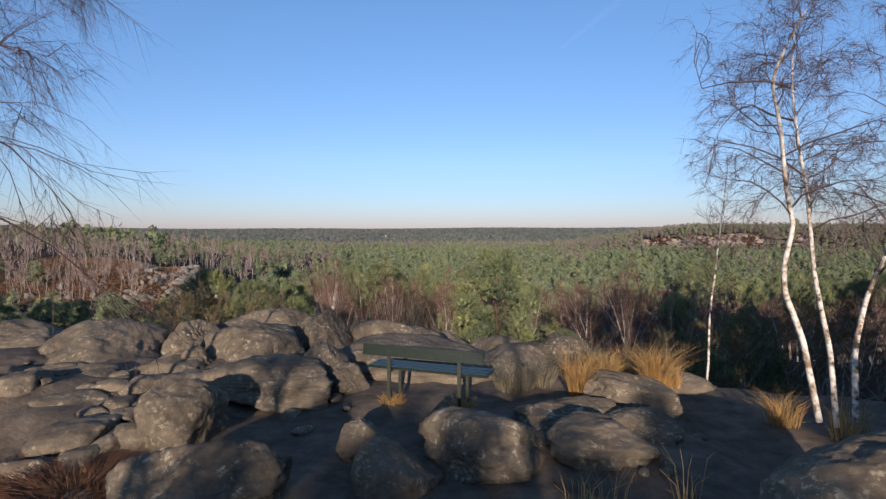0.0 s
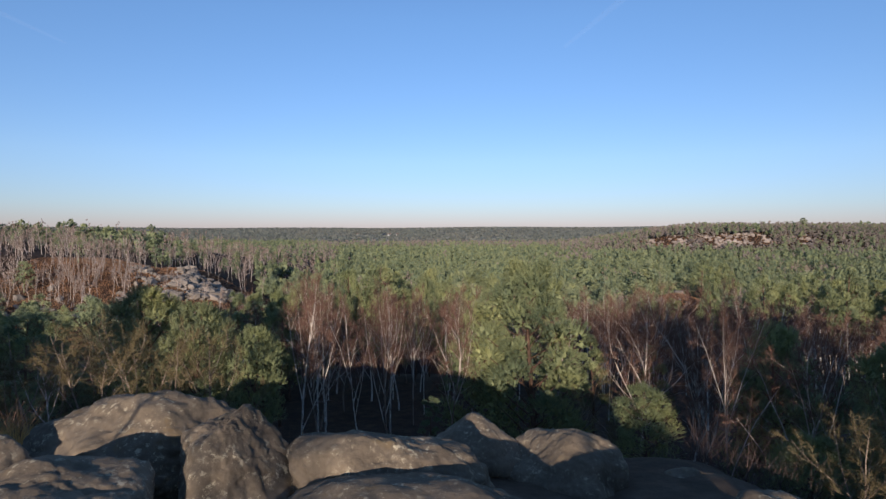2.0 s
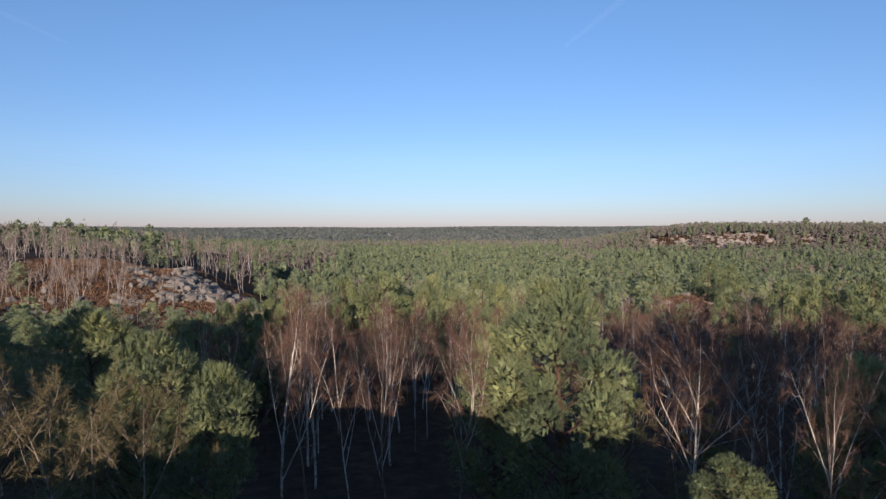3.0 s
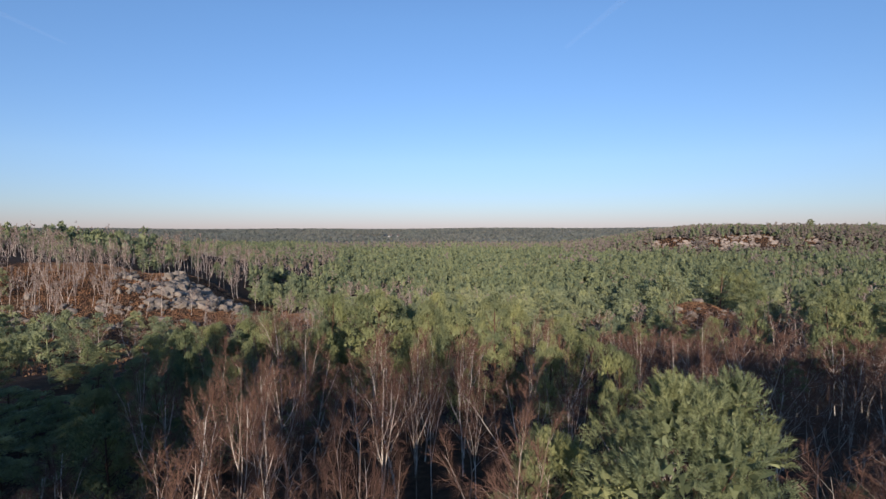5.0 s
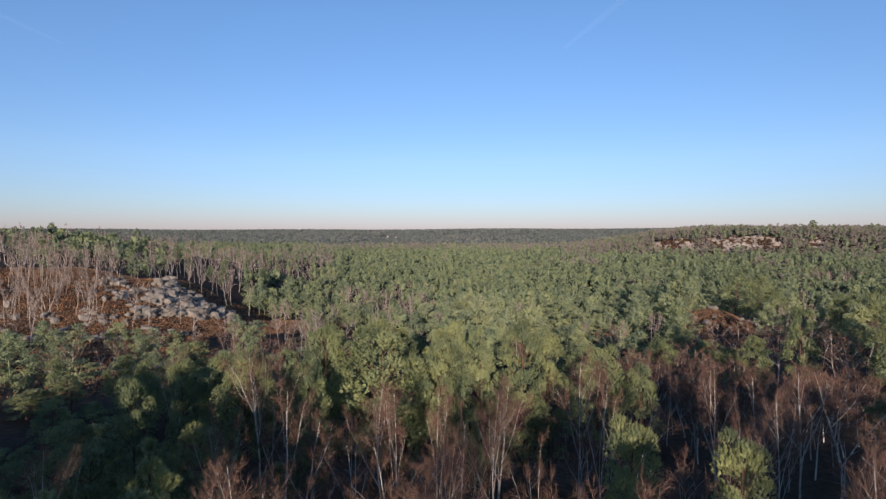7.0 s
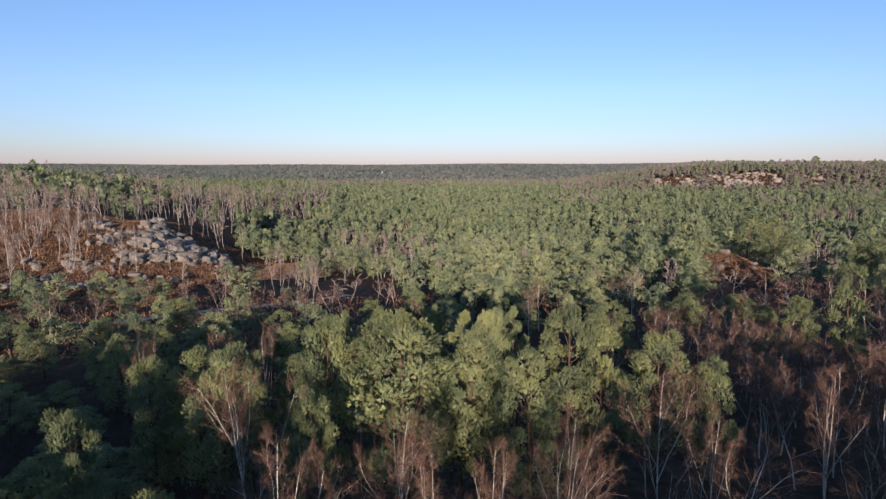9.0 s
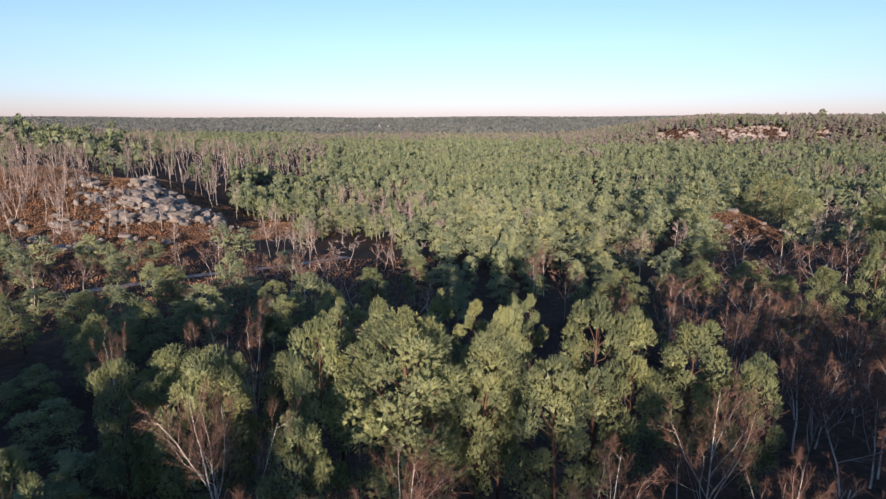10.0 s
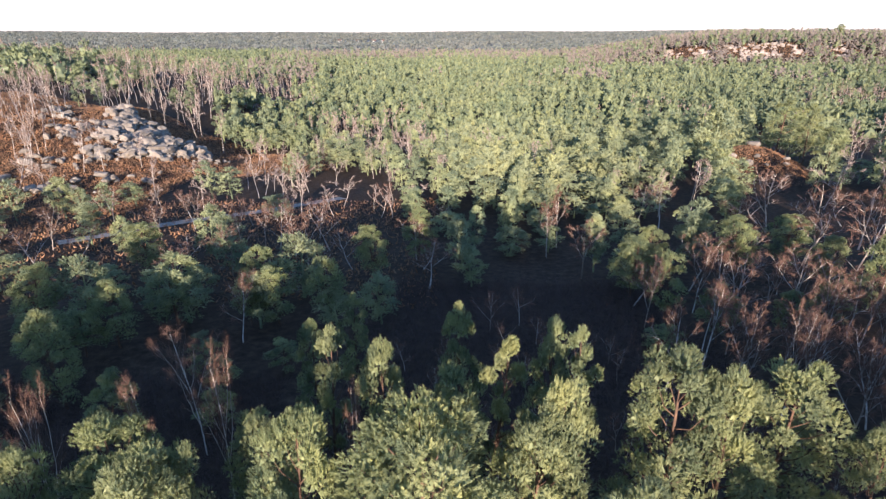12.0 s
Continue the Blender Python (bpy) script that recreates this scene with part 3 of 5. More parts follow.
def pine_far(seed, lobes, flakes, size, height=8.0, R=2.0, crown=0.3, core=True):
    """A pine seen from afar: a dark heart and rounded boughs of upright flakes that face outwards."""
    r = np.random.default_rng(seed)
    st = np.stack([np.zeros(6), np.zeros(6), np.linspace(0, height, 6)], -1)
    c, lr, u = crown_lobes(r, st, height, R, crown, lobes)
    p, out = lobe_points(r, c, lr * 1.25, flakes)
    n = len(p)
    dome = unit((p - (0, 0, height * (crown + 0.4 * (1 - crown)))) * (1, 1, 0.4) + 1e-6)
    nrm = unit(out * 0.7 + dome * 0.6 + r.normal(0, 0.12, (n, 3)))
    t2 = unit((0, 0, 0.8) + out * 0.5 + r.normal(0, 0.4, (n, 3)))
    t1 = unit(np.cross(nrm, t2))
    s = size * r.uniform(0.6, 1.3, (n, 1))
    v = np.stack([p - t1 * s * 0.42, p + t1 * s * 0.42, p + t2 * s * 1.15], 1).reshape(-1, 3)
    geo = [(v, np.arange(3 * n).reshape(-1, 3))]
    if core:
        v, f = ico(1)
        v = v * (1 + 0.15 * r.normal(size=(len(v), 1))) * (R * 0.52, R * 0.52, height * (1 - crown) * 0.4) + (0, 0, height * (crown + 0.43 * (1 - crown)))
        geo.append((v, f))
        geo.append(tube([(0, 0, -0.3), (0, 0, height * (crown + 0.2))], (0.13, 0.09), 3))
    return join(geo)


def make_bare(seed, mat=None, **kw):
    t, l, w = vase_birch(seed, **kw)
    ob = new("birch_tree")
    white = seed % 3 != 0
    part("trunk", t, BIRCH if white else GREY_BARK, ob, "white birch trunk with dark bands" if white else "grey-brown slender trunk", True)
    tagged(part("limb_framework", l, mat or LIMB, ob, "pale bare limbs" if mat is None else "grey-brown bare limbs", True), kind="stuff")
    part("crown", w, TWIG_OLIVE if mat is GREY_BARK else TWIG, ob, "haze of olive-brown leafless twigs" if mat is GREY_BARK else "haze of reddish-brown leafless twigs")
    ob.location = (0, -500, -60)
    return ob


def make_pine(seed, **kw):
    w, n = pine_tree(seed, **kw)
    ob = new("pine_tree")
    part("trunk", w, PINE_BARK, ob, "reddish pine trunk with limbs", True)
    part("crown", n, NEEDLE, ob, "green needle tufts")
    ob.location = (0, -500, -60)
    return ob


rng = np.random.default_rng(7)
BARE_NEAR = [make_bare(100 + i, height=7.0, leaders=4 + i % 3, subs=8, sprays=7, twigs=17, twig_w=0.0068, r0=0.058, split=0.22 + 0.05 * (i % 4), spread=(0.72, 1.08, 0.9)[i % 3]) for i in range(8)]
BARE_BRUSH = [make_bare(150 + 3 * i, GREY_BARK, height=7.0, leaders=7, subs=7, sprays=7, twigs=15, twig_w=0.011, r0=0.045, split=0.06, spread=0.75) for i in range(4)]
PINE_HERO = [make_pine(180 + i, height=7.5, R=2.4, crown=0.16, lobes=46, shoots=74, needles=44, shoot=0.2, length=0.09, width=0.0105) for i in range(2)]
PINE_NEAR = [make_pine(200 + i, height=7.5, R=2.4, crown=0.16 + 0.06 * (i % 3), lobes=36 + 3 * (i % 3), shoots=100, needles=24, shoot=0.115, length=0.078, width=0.017) for i in range(5)]
BARE_MID = [make_bare(300 + i, STEM, height=7.0, leaders=4 + i % 2, subs=7, sprays=6, twigs=13, twig_w=0.019, sides=3, r0=0.06, spread=0.85, split=0.25 + 0.05 * (i % 3)) for i in range(5)]
PINE_MID = [make_pine(400 + i, height=7.5, R=2.4, crown=0.18 + 0.06 * (i % 3), lobes=20 + 3 * (i % 3), shoots=60, needles=11, shoot=0.2, length=0.15, width=0.045) for i in range(6)]
PINE_SLIM = [make_pine(230 + i, height=7.5, R=1.35, crown=0.4 + 0.06 * (i % 3), lobes=14, shoots=64, needles=24, shoot=0.16, length=0.1, width=0.02) for i in range(5)]
PARENTS = BARE_BRUSH + PINE_HERO + PINE_SLIM + BARE_NEAR + PINE_NEAR + BARE_MID + PINE_MID
LABELS = {
    "birch": "leafless birch with pale limbs and a reddish haze of twigs",
    "pine": "green Scots pine with dense needle tufts and reddish trunk",
}
placed = []


def plant(kind, x, y, top=None, width=None, near=True, height=None, label="", group=""):
    pool = {("birch", True): BARE_NEAR, ("birch", False): BARE_MID, ("pine", True): PINE_NEAR, ("pine", False): PINE_MID}[kind, near]
    z = float(ground_z(x, y))
    hgt = height or (top - z)
    if kind == "pine" and near and width and width < 1.15 and (y > 15 or width < 0.5):
        pool = PINE_SLIM
        width *= 2.4 / 1.35
    w = min(width or hgt * 0.3, hgt * 0.36) / 2.2 if kind == "birch" else (width or hgt * 0.3) / 2.4
    if kind == "birch" and hgt < 4.6 and y < 22:
        pool = BARE_BRUSH
    if kind == "pine" and near and y < 20 and (width or 0) >= 0.6:
        pool = PINE_HERO
    ob = copy_thing(pool[int(rng.integers(len(pool)))], pose(x, y, z, 0, 0, float(rng.uniform(0, 360))))
    ob.scale = (w, w, hgt / (7.2 if kind == "birch" else 7.7))
    tagged(ob, label or LABELS[kind], "tree", group or ("birches on the slope" if kind == "birch" else "pines on the slope"))
    placed.append((x, y, 1.2 if kind == "birch" else 1.9))
    return ob


# pines that stand out: x, y, height of the top, half width
for x, y, top, w in [
    (3.55, 16.5, 1.4, 2.1), (-8.4, 16.6, 0.5, 2.0), (-5.0, 14.8, -0.4, 1.1), (4.9, 11.2, -1.1, 0.85), (7.6, 9.6, -1.5, 1.0), (9.8, 8.6, -0.9, 1.1), (1.8, 19.2, -0.35, 0.9), (6.6, 21.5, -2.0, 0.9), (9.2, 21.0, -2.2, 0.9),
    (-4.2, 44.9, -0.6, 3.1), (-2.0, 46.2, -1.6, 1.8), (-0.8, 47.4, -1.0, 1.3), (3.4, 48.6, -1.3, 2.4), (5.0, 48.2, -1.6, 1.7), (8.6, 50.8, -3.2, 2.3),
    (0.5, 53.5, -2.7, 1.2), (1.3, 51.8, -2.2, 0.9), (-14.5, 48.0, -3.2, 2.2), (-11.5, 46.8, -2.9, 1.3), (-16.0, 47.0, -3.1, 1.3), (-7.9, 45.5, -0.8, 1.6), (-12.6, 45.6, -2.3, 2.0),
    (-5.9, 50.4, -1.9, 1.4), (-8.4, 52.9, -2.5, 1.0), (-10.2, 57.6, -5.2, 1.3), (-2.3, 50.6, -2.0, 1.1), (-3.0, 55.4, -3.1, 1.3), (10.6, 48.6, -3.8, 1.5), (0.9, 44.2, -1.9, 1.9), (-9.8, 50.0, -4.1, 1.6), (-3.7, 49.8, -2.3, 1.6), (-9.3, 65.2, -7.4, 1.4), (-6.2, 96.0, -11.8, 2.4), (-10.6, 86.9, -10.9, 2.1), (18.2, 86.6, -10.9, 2.3), (28.2, 87.7, -10.3, 2.6), (31.6, 73.6, -7.3, 2.0), (-30.3, 66.7, -9.3, 1.8), (4.2, 158.7, -14.8, 3.4), (75.0, 141.5, -9.7, 3.6), (86.0, 165.0, -8.2, 3.4),
    (-20.0, 79.6, -9.9, 2.1), (-34.4, 88.4, -10.7, 2.5), (-28.2, 70.9, -9.1, 1.9), (-26.9, 62.7, -7.1, 1.8), (-36.4, 74.4, -9.4, 2.2), (15.0, 82.7, -10.2, 2.5),
    (34.7, 90.0, -11.0, 3.0), (33.6, 82.3, -10.2, 1.8), (-8.5, 29.0, -1.2, 1.1), (4.3, 32.7, -1.6, 1.3), (6.7, 31.0, -1.4, 1.2), (-14.7, 39.5, -2.2, 1.2),
    (-7.6, 40.8, -2.4, 1.4), (-10.5, 29.8, -2.2, 0.9), (-9.9, 31.8, -1.8, 0.9), (-10.0, 36.3, -3.0, 1.6), (12.0, 13.0, -0.6, 1.6), (9.0, 11.6, -1.3, 1.3), (10.6, 16.2, -0.5, 1.6),
    (11.8, 17.5, -1.2, 1.6), (0.3, 8.6, -0.5, 0.22), (-7.0, 15.4, 0.2, 1.5), (78.0, 164.0, -7.0, 5.0), (62.5, 166.0, -8.5, 2.6), (66.0, 171.0, -8.0, 2.8), (431.0, 653.0, 14.8, 5.5),
]:
    plant("pine", x, y, top, w, y < 100)
# birches that stand out
for x, y, top, w in [
    (-4.3, 17.6, 0.6, 1.5), (-1.1, 16.6, 0.75, 1.1), (-2.1, 16.7, 0.25, 1.0), (-4.6, 21.6, 0.4, 1.3), (0.7, 18.2, 0.2, 1.3),
    (-2.2, 27.2, -1.2, 1.9), (1.8, 27.0, -1.2, 1.9), (-4.8, 23.7, -1.2, 1.7), (-5.9, 26.9, -1.4, 1.9), (11.9, 30.9, -1.1, 2.4),
    (13.6, 35.2, -3.2, 2.0), (15.3, 26.4, -1.2, 2.0), (-9.7, 41.0, -1.1, 1.6), (-3.9, 39.6, -2.4, 1.8), (0.9, 39.6, -2.7, 1.8),
    (5.4, 42.2, -2.0, 1.5), (24.0, 68.4, -8.2, 2.6), (-7.0, 11.6, 0.4, 1.3), (-6.1, 11.9, 0.5, 1.2), (-4.8, 11.6, 0.2, 0.9), (8.2, 11.6, 0.3, 1.5),
    (7.0, 17.5, -0.2, 1.9), (9.6, 19.0, -0.1, 2.0), (12.6, 20.5, -0.4, 2.1), (5.6, 23.5, -1.3, 1.8), (-9.2, 12.6, 0.0, 1.5),
    (6.6, 7.2, -0.3, 0.9), (7.6, 5.8, 0.4, 1.2), (8.8, 8.0, 0.2, 1.3), (7.2, 12.4, 0.9, 0.9), (9.8, 6.4, 0.8, 1.6), (10.8, 9.0, 0.4, 1.6), (12.4, 7.0, 0.9, 1.7), (8.4, 3.6, 1.2, 1.4),
    (10.4, 3.4, 1.4, 1.6), (13.0, 10.6, 0.2, 1.7), (14.5, 4.0, 1.2, 1.8), (11.4, 0.4, 1.6, 1.6), (13.6, -2.5, 1.8, 1.8), (10.2, -4.5, 2.0, 1.6),
    (-7.4, 36.3, -1.9, 1.7), (-3.0, 36.3, -1.9, 1.3), (-1.6, 36.6, -1.9, 1.5), (0.8, 36.8, -2.0, 1.6), (1.2, 29.8, -1.4, 1.1), (17.8, 42.4, -2.4, 3.2),
    (-8.5, 34.1, -1.8, 1.0), (-6.0, 29.4, -1.4, 1.2), (-1.2, 29.6, -1.4, 1.2), (4.6, 28.6, -1.4, 1.2), (5.0, 38.4, -2.1, 1.1), (8.2, 34.1, -1.8, 1.0),
    (11.9, 42.4, -2.4, 1.5), (15.0, 40.9, -2.3, 1.7), (11.7, 37.3, -2.2, 1.3), (9.9, 30.3, -1.7, 1.2), (-0.7, 32.2, -1.6, 1.0), (-12.5, 31.2, -1.7, 1.2),
    (-28.0, 79.8, -9.9, 2.5), (-25.7, 88.0, -10.7, 2.7), (-19.3, 72.0, -9.2, 2.2), (-16.3, 57.7, -5.7, 1.6), (-18.7, 92.0, -11.2, 2.6), (12.2, 89.9, -10.9, 2.5),
    (13.8, 75.6, -9.5, 2.0), (19.5, 78.8, -9.8, 2.3), (22.0, 79.7, -9.9, 2.3), (16.4, 70.6, -9.1, 2.0), (24.9, 77.0, -9.7, 2.7), (15.4, 64.2, -7.5, 2.2),
    (10.3, 62.9, -7.1, 2.0), (29.0, 72.3, -9.2, 2.8), (17.3, 61.2, -6.7, 2.1), (-34.3, 106.1, -12.4, 2.3), (-30.0, 103.0, -12.4, 2.2), (-38.5, 109.0, -12.8, 2.2), (-26.0, 100.5, -12.2, 2.2), (-41.0, 104.0, -13.2, 2.0), (12.1, 102.4, -11.0, 2.6), (10.0, 98.5, -12.0, 2.2), (-14.0, 49.8, -3.0, 1.1), (-13.0, 53.0, -4.0, 1.1), (-18.1, 50.0, -3.4, 1.0), (-6.9, 49.0, -2.6, 0.7),
]:
    plant("birch", x, y, top - (0.5 if y > 58 else 0), w * (0.8 if y > 58 else 1), y < 62)
# tall pines added beside and before the knoll so their shadows darken woods behind
shade = np.random.default_rng(91)
for _ in range(16):
    y = float(shade.uniform(98, 140))
    x = float(shade.uniform(0.84, 1.1)) * (y - 31) - 3.8
    if 55 < x + 0.08 * (152 - y) < 77:
        x += 24
    plant("pine", x, y, float(ground_z(x, y)) + float(shade.uniform(9, 12)), float(shade.uniform(2.4, 3.4)), False)
for _ in range(15):
    x, y = float(shade.uniform(37, 72)), float(shade.uniform(62, 78))
    plant("pine", x, y, float(ground_z(x, y)) + float(shade.uniform(9.5, 12)), float(shade.uniform(2.2, 3.0)), False)
for _ in range(10):
    x, y = float(shade.uniform(74, 104)), float(shade.uniform(106, 128))
    plant("pine", x, y, float(ground_z(x, y)) + float(shade.uniform(10.5, 13)), float(shade.uniform(2.6, 3.4)), False)
CANOPY_Y = (8, 12, 17, 27, 37, 45, 55, 70, 100, 130, 180, 220, 400)
CANOPY_Z = (-1.6, -1.2, -0.8, -2.0, -3.2, -4.4, -6.6, -9.2, -11.8, -14.0, -17.0, -20.5, -22)


def free(x, y, gap=0.0):
    return all((x - a) ** 2 + (y - b) ** 2 > (r + gap) ** 2 for a, b, r in placed)


# the rest of the slope below the rocks, tree by tree
count = {"pine": 0, "birch": 0}
for y in np.arange(12.5, 78, 3.0):
    half = 9 + y * 0.86
    for x in np.arange(-half, half, 3.0):
        px, py = x + rng.uniform(-1.2, 1.2), y + rng.uniform(-1.2, 1.2)
        if py < 24 and abs(px) < 3.2 or not free(px, py):
            continue
        n = noise.noise(Vector((px * 0.06, py * 0.06, 3.0))) + rng.normal(0, 0.16)
        birchy = 0.55 - 0.9 * smooth01((py - 48) / 40) + 0.3 * smooth01((px - 6) / 14) * (1 - smooth01((py - 60) / 25)) - 0.9 * smooth01((-px - 5) / 7) * smooth01((py - 19) / 6)
        kind = "birch" if n < birchy else "pine"
        if 2.5 < px < 16 and 13 < py < 33:
            kind = "birch"
        near = py < 46 and abs(px) < 20
        if py > 50 and kind == "pine" and rng.uniform() < (0.88 if px < -5 else 0.4):
            continue
        hollow = -8 < px < 14 and 55 < py < 84
        if hollow and kind == "pine" and rng.uniform() < 0.75:
            continue
        if kind == "birch" and py < 50 and rng.uniform() < 0.3:
            continue
        if count[kind] > 300:
            continue
        top = float(np.interp(py, CANOPY_Y, CANOPY_Z)) + rng.normal(-0.4, 0.7)
        z = float(ground_z(px, py))
        if kind == "birch" and py < 50:
            top -= 0.7
        if py > 100 - px:
            top -= 1.5
        if 40 < py < 66 and abs(px + 2) < 14:
            top -= 2.4
        if px < -9 and 36 < py < 74:
            top -= 2.2
        if 57 < py < 74 and abs(px + 3) < 16:
            top -= 1.6
        if hollow:
            top -= 3.4
        if -26 < px < -17 and 12 < py < 52:
            top = z
        top = min(max(top, z + (2.4 if hollow else 3.0)), z + 9)
        if kind == "birch":
            plant(kind, px, py, top, rng.uniform(1.5, 2.2), near)
        else:
            plant(kind, px, py, top - 0.3, rng.uniform(1.3, 2.2), near)
        count[kind] += 1
for ob in PARENTS:
    for o in (*ob.children_recursive, ob):
        bpy.data.objects.remove(o)


# ---- the far forest: many low trees in one sheet for each kind ----
def scatter(variants, xs, ys, scale_w, scale_h, seed):
    r = np.random.default_rng(seed)
    which = r.integers(len(variants), size=len(xs))
    zs = ground_z(xs, ys)
    out = []
    for k, (v, f) in enumerate(variants):
        sel = np.nonzero(which == k)[0]
        if not len(sel):
            continue
        a = r.uniform(0, 6.283, len(sel))
        c, s = np.cos(a)[:, None], np.sin(a)[:, None]
        X = (v[None, :, 0] * c - v[None, :, 1] * s) * scale_w[sel][:, None] + xs[sel][:, None]
        Y = (v[None, :, 0] * s + v[None, :, 1] * c) * scale_w[sel][:, None] + ys[sel][:, None]
        Z = v[None, :, 2] * scale_h[sel][:, None] + zs[sel][:, None]
        F = f[None] + (np.arange(len(sel)) * len(v))[:, None, None]
        out.append((np.stack([X, Y, Z], -1).reshape(-1, 3), F.reshape(-1, 3)))
    return join(out)


def field(y0, y1, step, seed, half=0.9):
    r = np.random.default_rng(seed)
    xs, ys = [], []
    for y in np.arange(y0, y1, step):
        x = np.arange(-(10 + y * half), 10 + y * half, step)
        xs.append(x + r.uniform(-0.42, 0.42, len(x)) * step)
        ys.append(np.full(len(x), y) + r.uniform(-0.42, 0.42, len(x)) * step)
    return np.concatenate(xs), np.concatenate(ys)


def hill_left(x, y):
    return -0.988 * (x + 50) - 0.156 * (y - 145)


def open_ground(x, y):
    pile = (((x + 74) / 17) ** 2 + ((y - 166) / 20) ** 2) < 1
    strip = (x < -50) & (x > -114) & (y > 127) & (y < 141) & (hill_left(x, y) > -2)
    knoll = (((x - 66 - 0.6 * (y - 147)) / 8.5) ** 2 + ((y - 147) / 20) ** 2) < 1
    quarry = (x > 0.375 * y) & (x < 0.68 * y) & (y > 584) & (y < 617 + 7 * np.sin(x * 0.06)) & (np.sin(x * 0.13) + np.sin(x * 0.057 + 2) > -1.1)
    track = (np.abs(0.65 * (x + 38) - 0.76 * (y - 118)) < 2.6) & (np.abs(x + 38) < 20)
    return pile | strip | knoll | quarry | track


def far_woods(y0, y1, step, pines, bares, seed, pine_w, bare_share):
    xs, ys = field(y0, y1, step, seed)
    r = np.random.default_rng(seed + 1)
    keep = ~open_ground(xs, ys)
    xs, ys = xs[keep], ys[keep]
    n = np.array([noise.noise(Vector((x * 0.014, y * 0.014, 9.0))) for x, y in zip(xs, ys)]) + r.normal(0, 0.13, len(xs))
    s = hill_left(xs, ys) + 22 * n
    on_hill = np.exp(-((s - 42) / 42) ** 2) * (ys > 120) * (ys < 320) * (s > 16) * 0.95
    on_right = 0.3 * opposite_hill(xs, ys) * (ys > 555)
    bare = n < (-0.32 + bare_share + on_hill + on_right)
    dice = r.uniform(0, 1, len(xs))
    bare |= (s > 16) & (s < 110) & (ys > 128) & (ys < 215) & (dice < 0.88)
    bare |= (s > 20) & (ys > 215) & (ys < 300) & (dice < 0.34)
    bare |= (s > -10) & (ys > 280) & (ys < 640) & (dice < 0.62)
    bare |= (opposite_hill(xs, ys) > 0.05) & (ys > 575) & (dice < 0.75)
    bare |= (xs < -2) & (xs > -60) & (ys > 84) & (ys < 150) & (dice < 0.42)
    bare |= (xs < -10) & (xs > -50) & (ys > 145) & (ys < 165) & (dice < 0.2)
    bare |= (ys > 720) & (np.abs(xs - 40) < 260) & (dice < 0.75)
    dice = r.uniform(0, 1, len(xs))
    thin = (xs < -4) & (xs > -75) & (ys > 84) & (ys < 150) & (dice < np.where(bare, 0.1, 0.66))
    thin |= (s > 10) & (ys > 128) & (ys < 225) & (dice < 0.5)
    thin |= (ys < 118) & ~bare & (dice < 0.3)
    thin |= (xs > -8) & (xs < 14) & (ys < 84)
    right = (xs > 0.3 * ys) & (ys < 235)
    thin |= right & (dice < 0.55)
    thin |= (xs > 77) & (xs < 150) & (xs > 0.45 * ys) & (ys > 132) & (ys < 240) & (dice < 0.82)
    meadow = (xs > -70) & (xs < -38) & (ys > 138) & (ys < 190)
    thin |= meadow & (~bare | (dice < 0.4))
    right = right[~thin]
    xs, ys, bare, s = xs[~thin], ys[~thin], bare[~thin], s[~thin]
    h = r.uniform(0.55, 1.35, len(xs)) * np.clip(0.82 + (ys - 90) / 900, 0.8, 0.95)
    w = r.uniform(0.7, 1.3, len(xs)) * np.where(right, 1.3, 1)
    h = h * np.where(right, 1.2, 1)
    w = w * np.where((s > 20) & (ys > 210) & (ys < 310), 1.25, 1)
    h *= (0.75 + 0.25 * w) * np.where((ys > 230) & (xs < -60), r.uniform(0.55, 1.15, len(xs)), 1)
    a = scatter(pines, xs[~bare], ys[~bare], w[~bare] * pine_w, h[~bare], seed + 2)
    tall = np.where((s > 3) & (s < 90) & (ys > 128), 1.08, 1.0)[bare]
    place = (xs[bare], ys[bare], w[bare] * 0.95 / tall, h[bare] * 1.05 * tall * np.where(ys[bare] < 118, 0.72, 1), seed + 3)
    stems = scatter([q[0] for q in bares], *place) if bares[0][0] is not None else None
    return a, scatter([q[1] for q in bares], *place), stems


P_0 = [join(pine_tree(480 + i, 6.6 + 0.5 * (i % 3), 0.12, 2.4, 0.14 + 0.05 * (i % 3), 20, 36, 6, 0.26, 0.26, 0.085)) for i in range(7)]
P_A = [join(pine_tree(500 + i, 6.9 + 0.5 * (i % 3), 0.12, 2.4, 0.2, 15, 22, 4, 0.36, 0.4, 0.17, 6)) for i in range(7)]
P_B = [pine_far(520 + i, 8, 18, 0.75, 7.6, 2.4, 0.25) for i in range(6)]
P_C = [pine_far(540 + i, 5, 8, 1.4, 9.0, 2.8, 0.35) for i in range(5)]


def bare_far(seed, leaders, subs, sprays, twigs, tw, r0, split):
    t, l, w = vase_birch(seed, 8.0, r0, leaders, subs, sprays, twigs, tw, 3, split, 0.85, 1.3, 0.17)
    return join([t, l]) if leaders > 1 else t, w


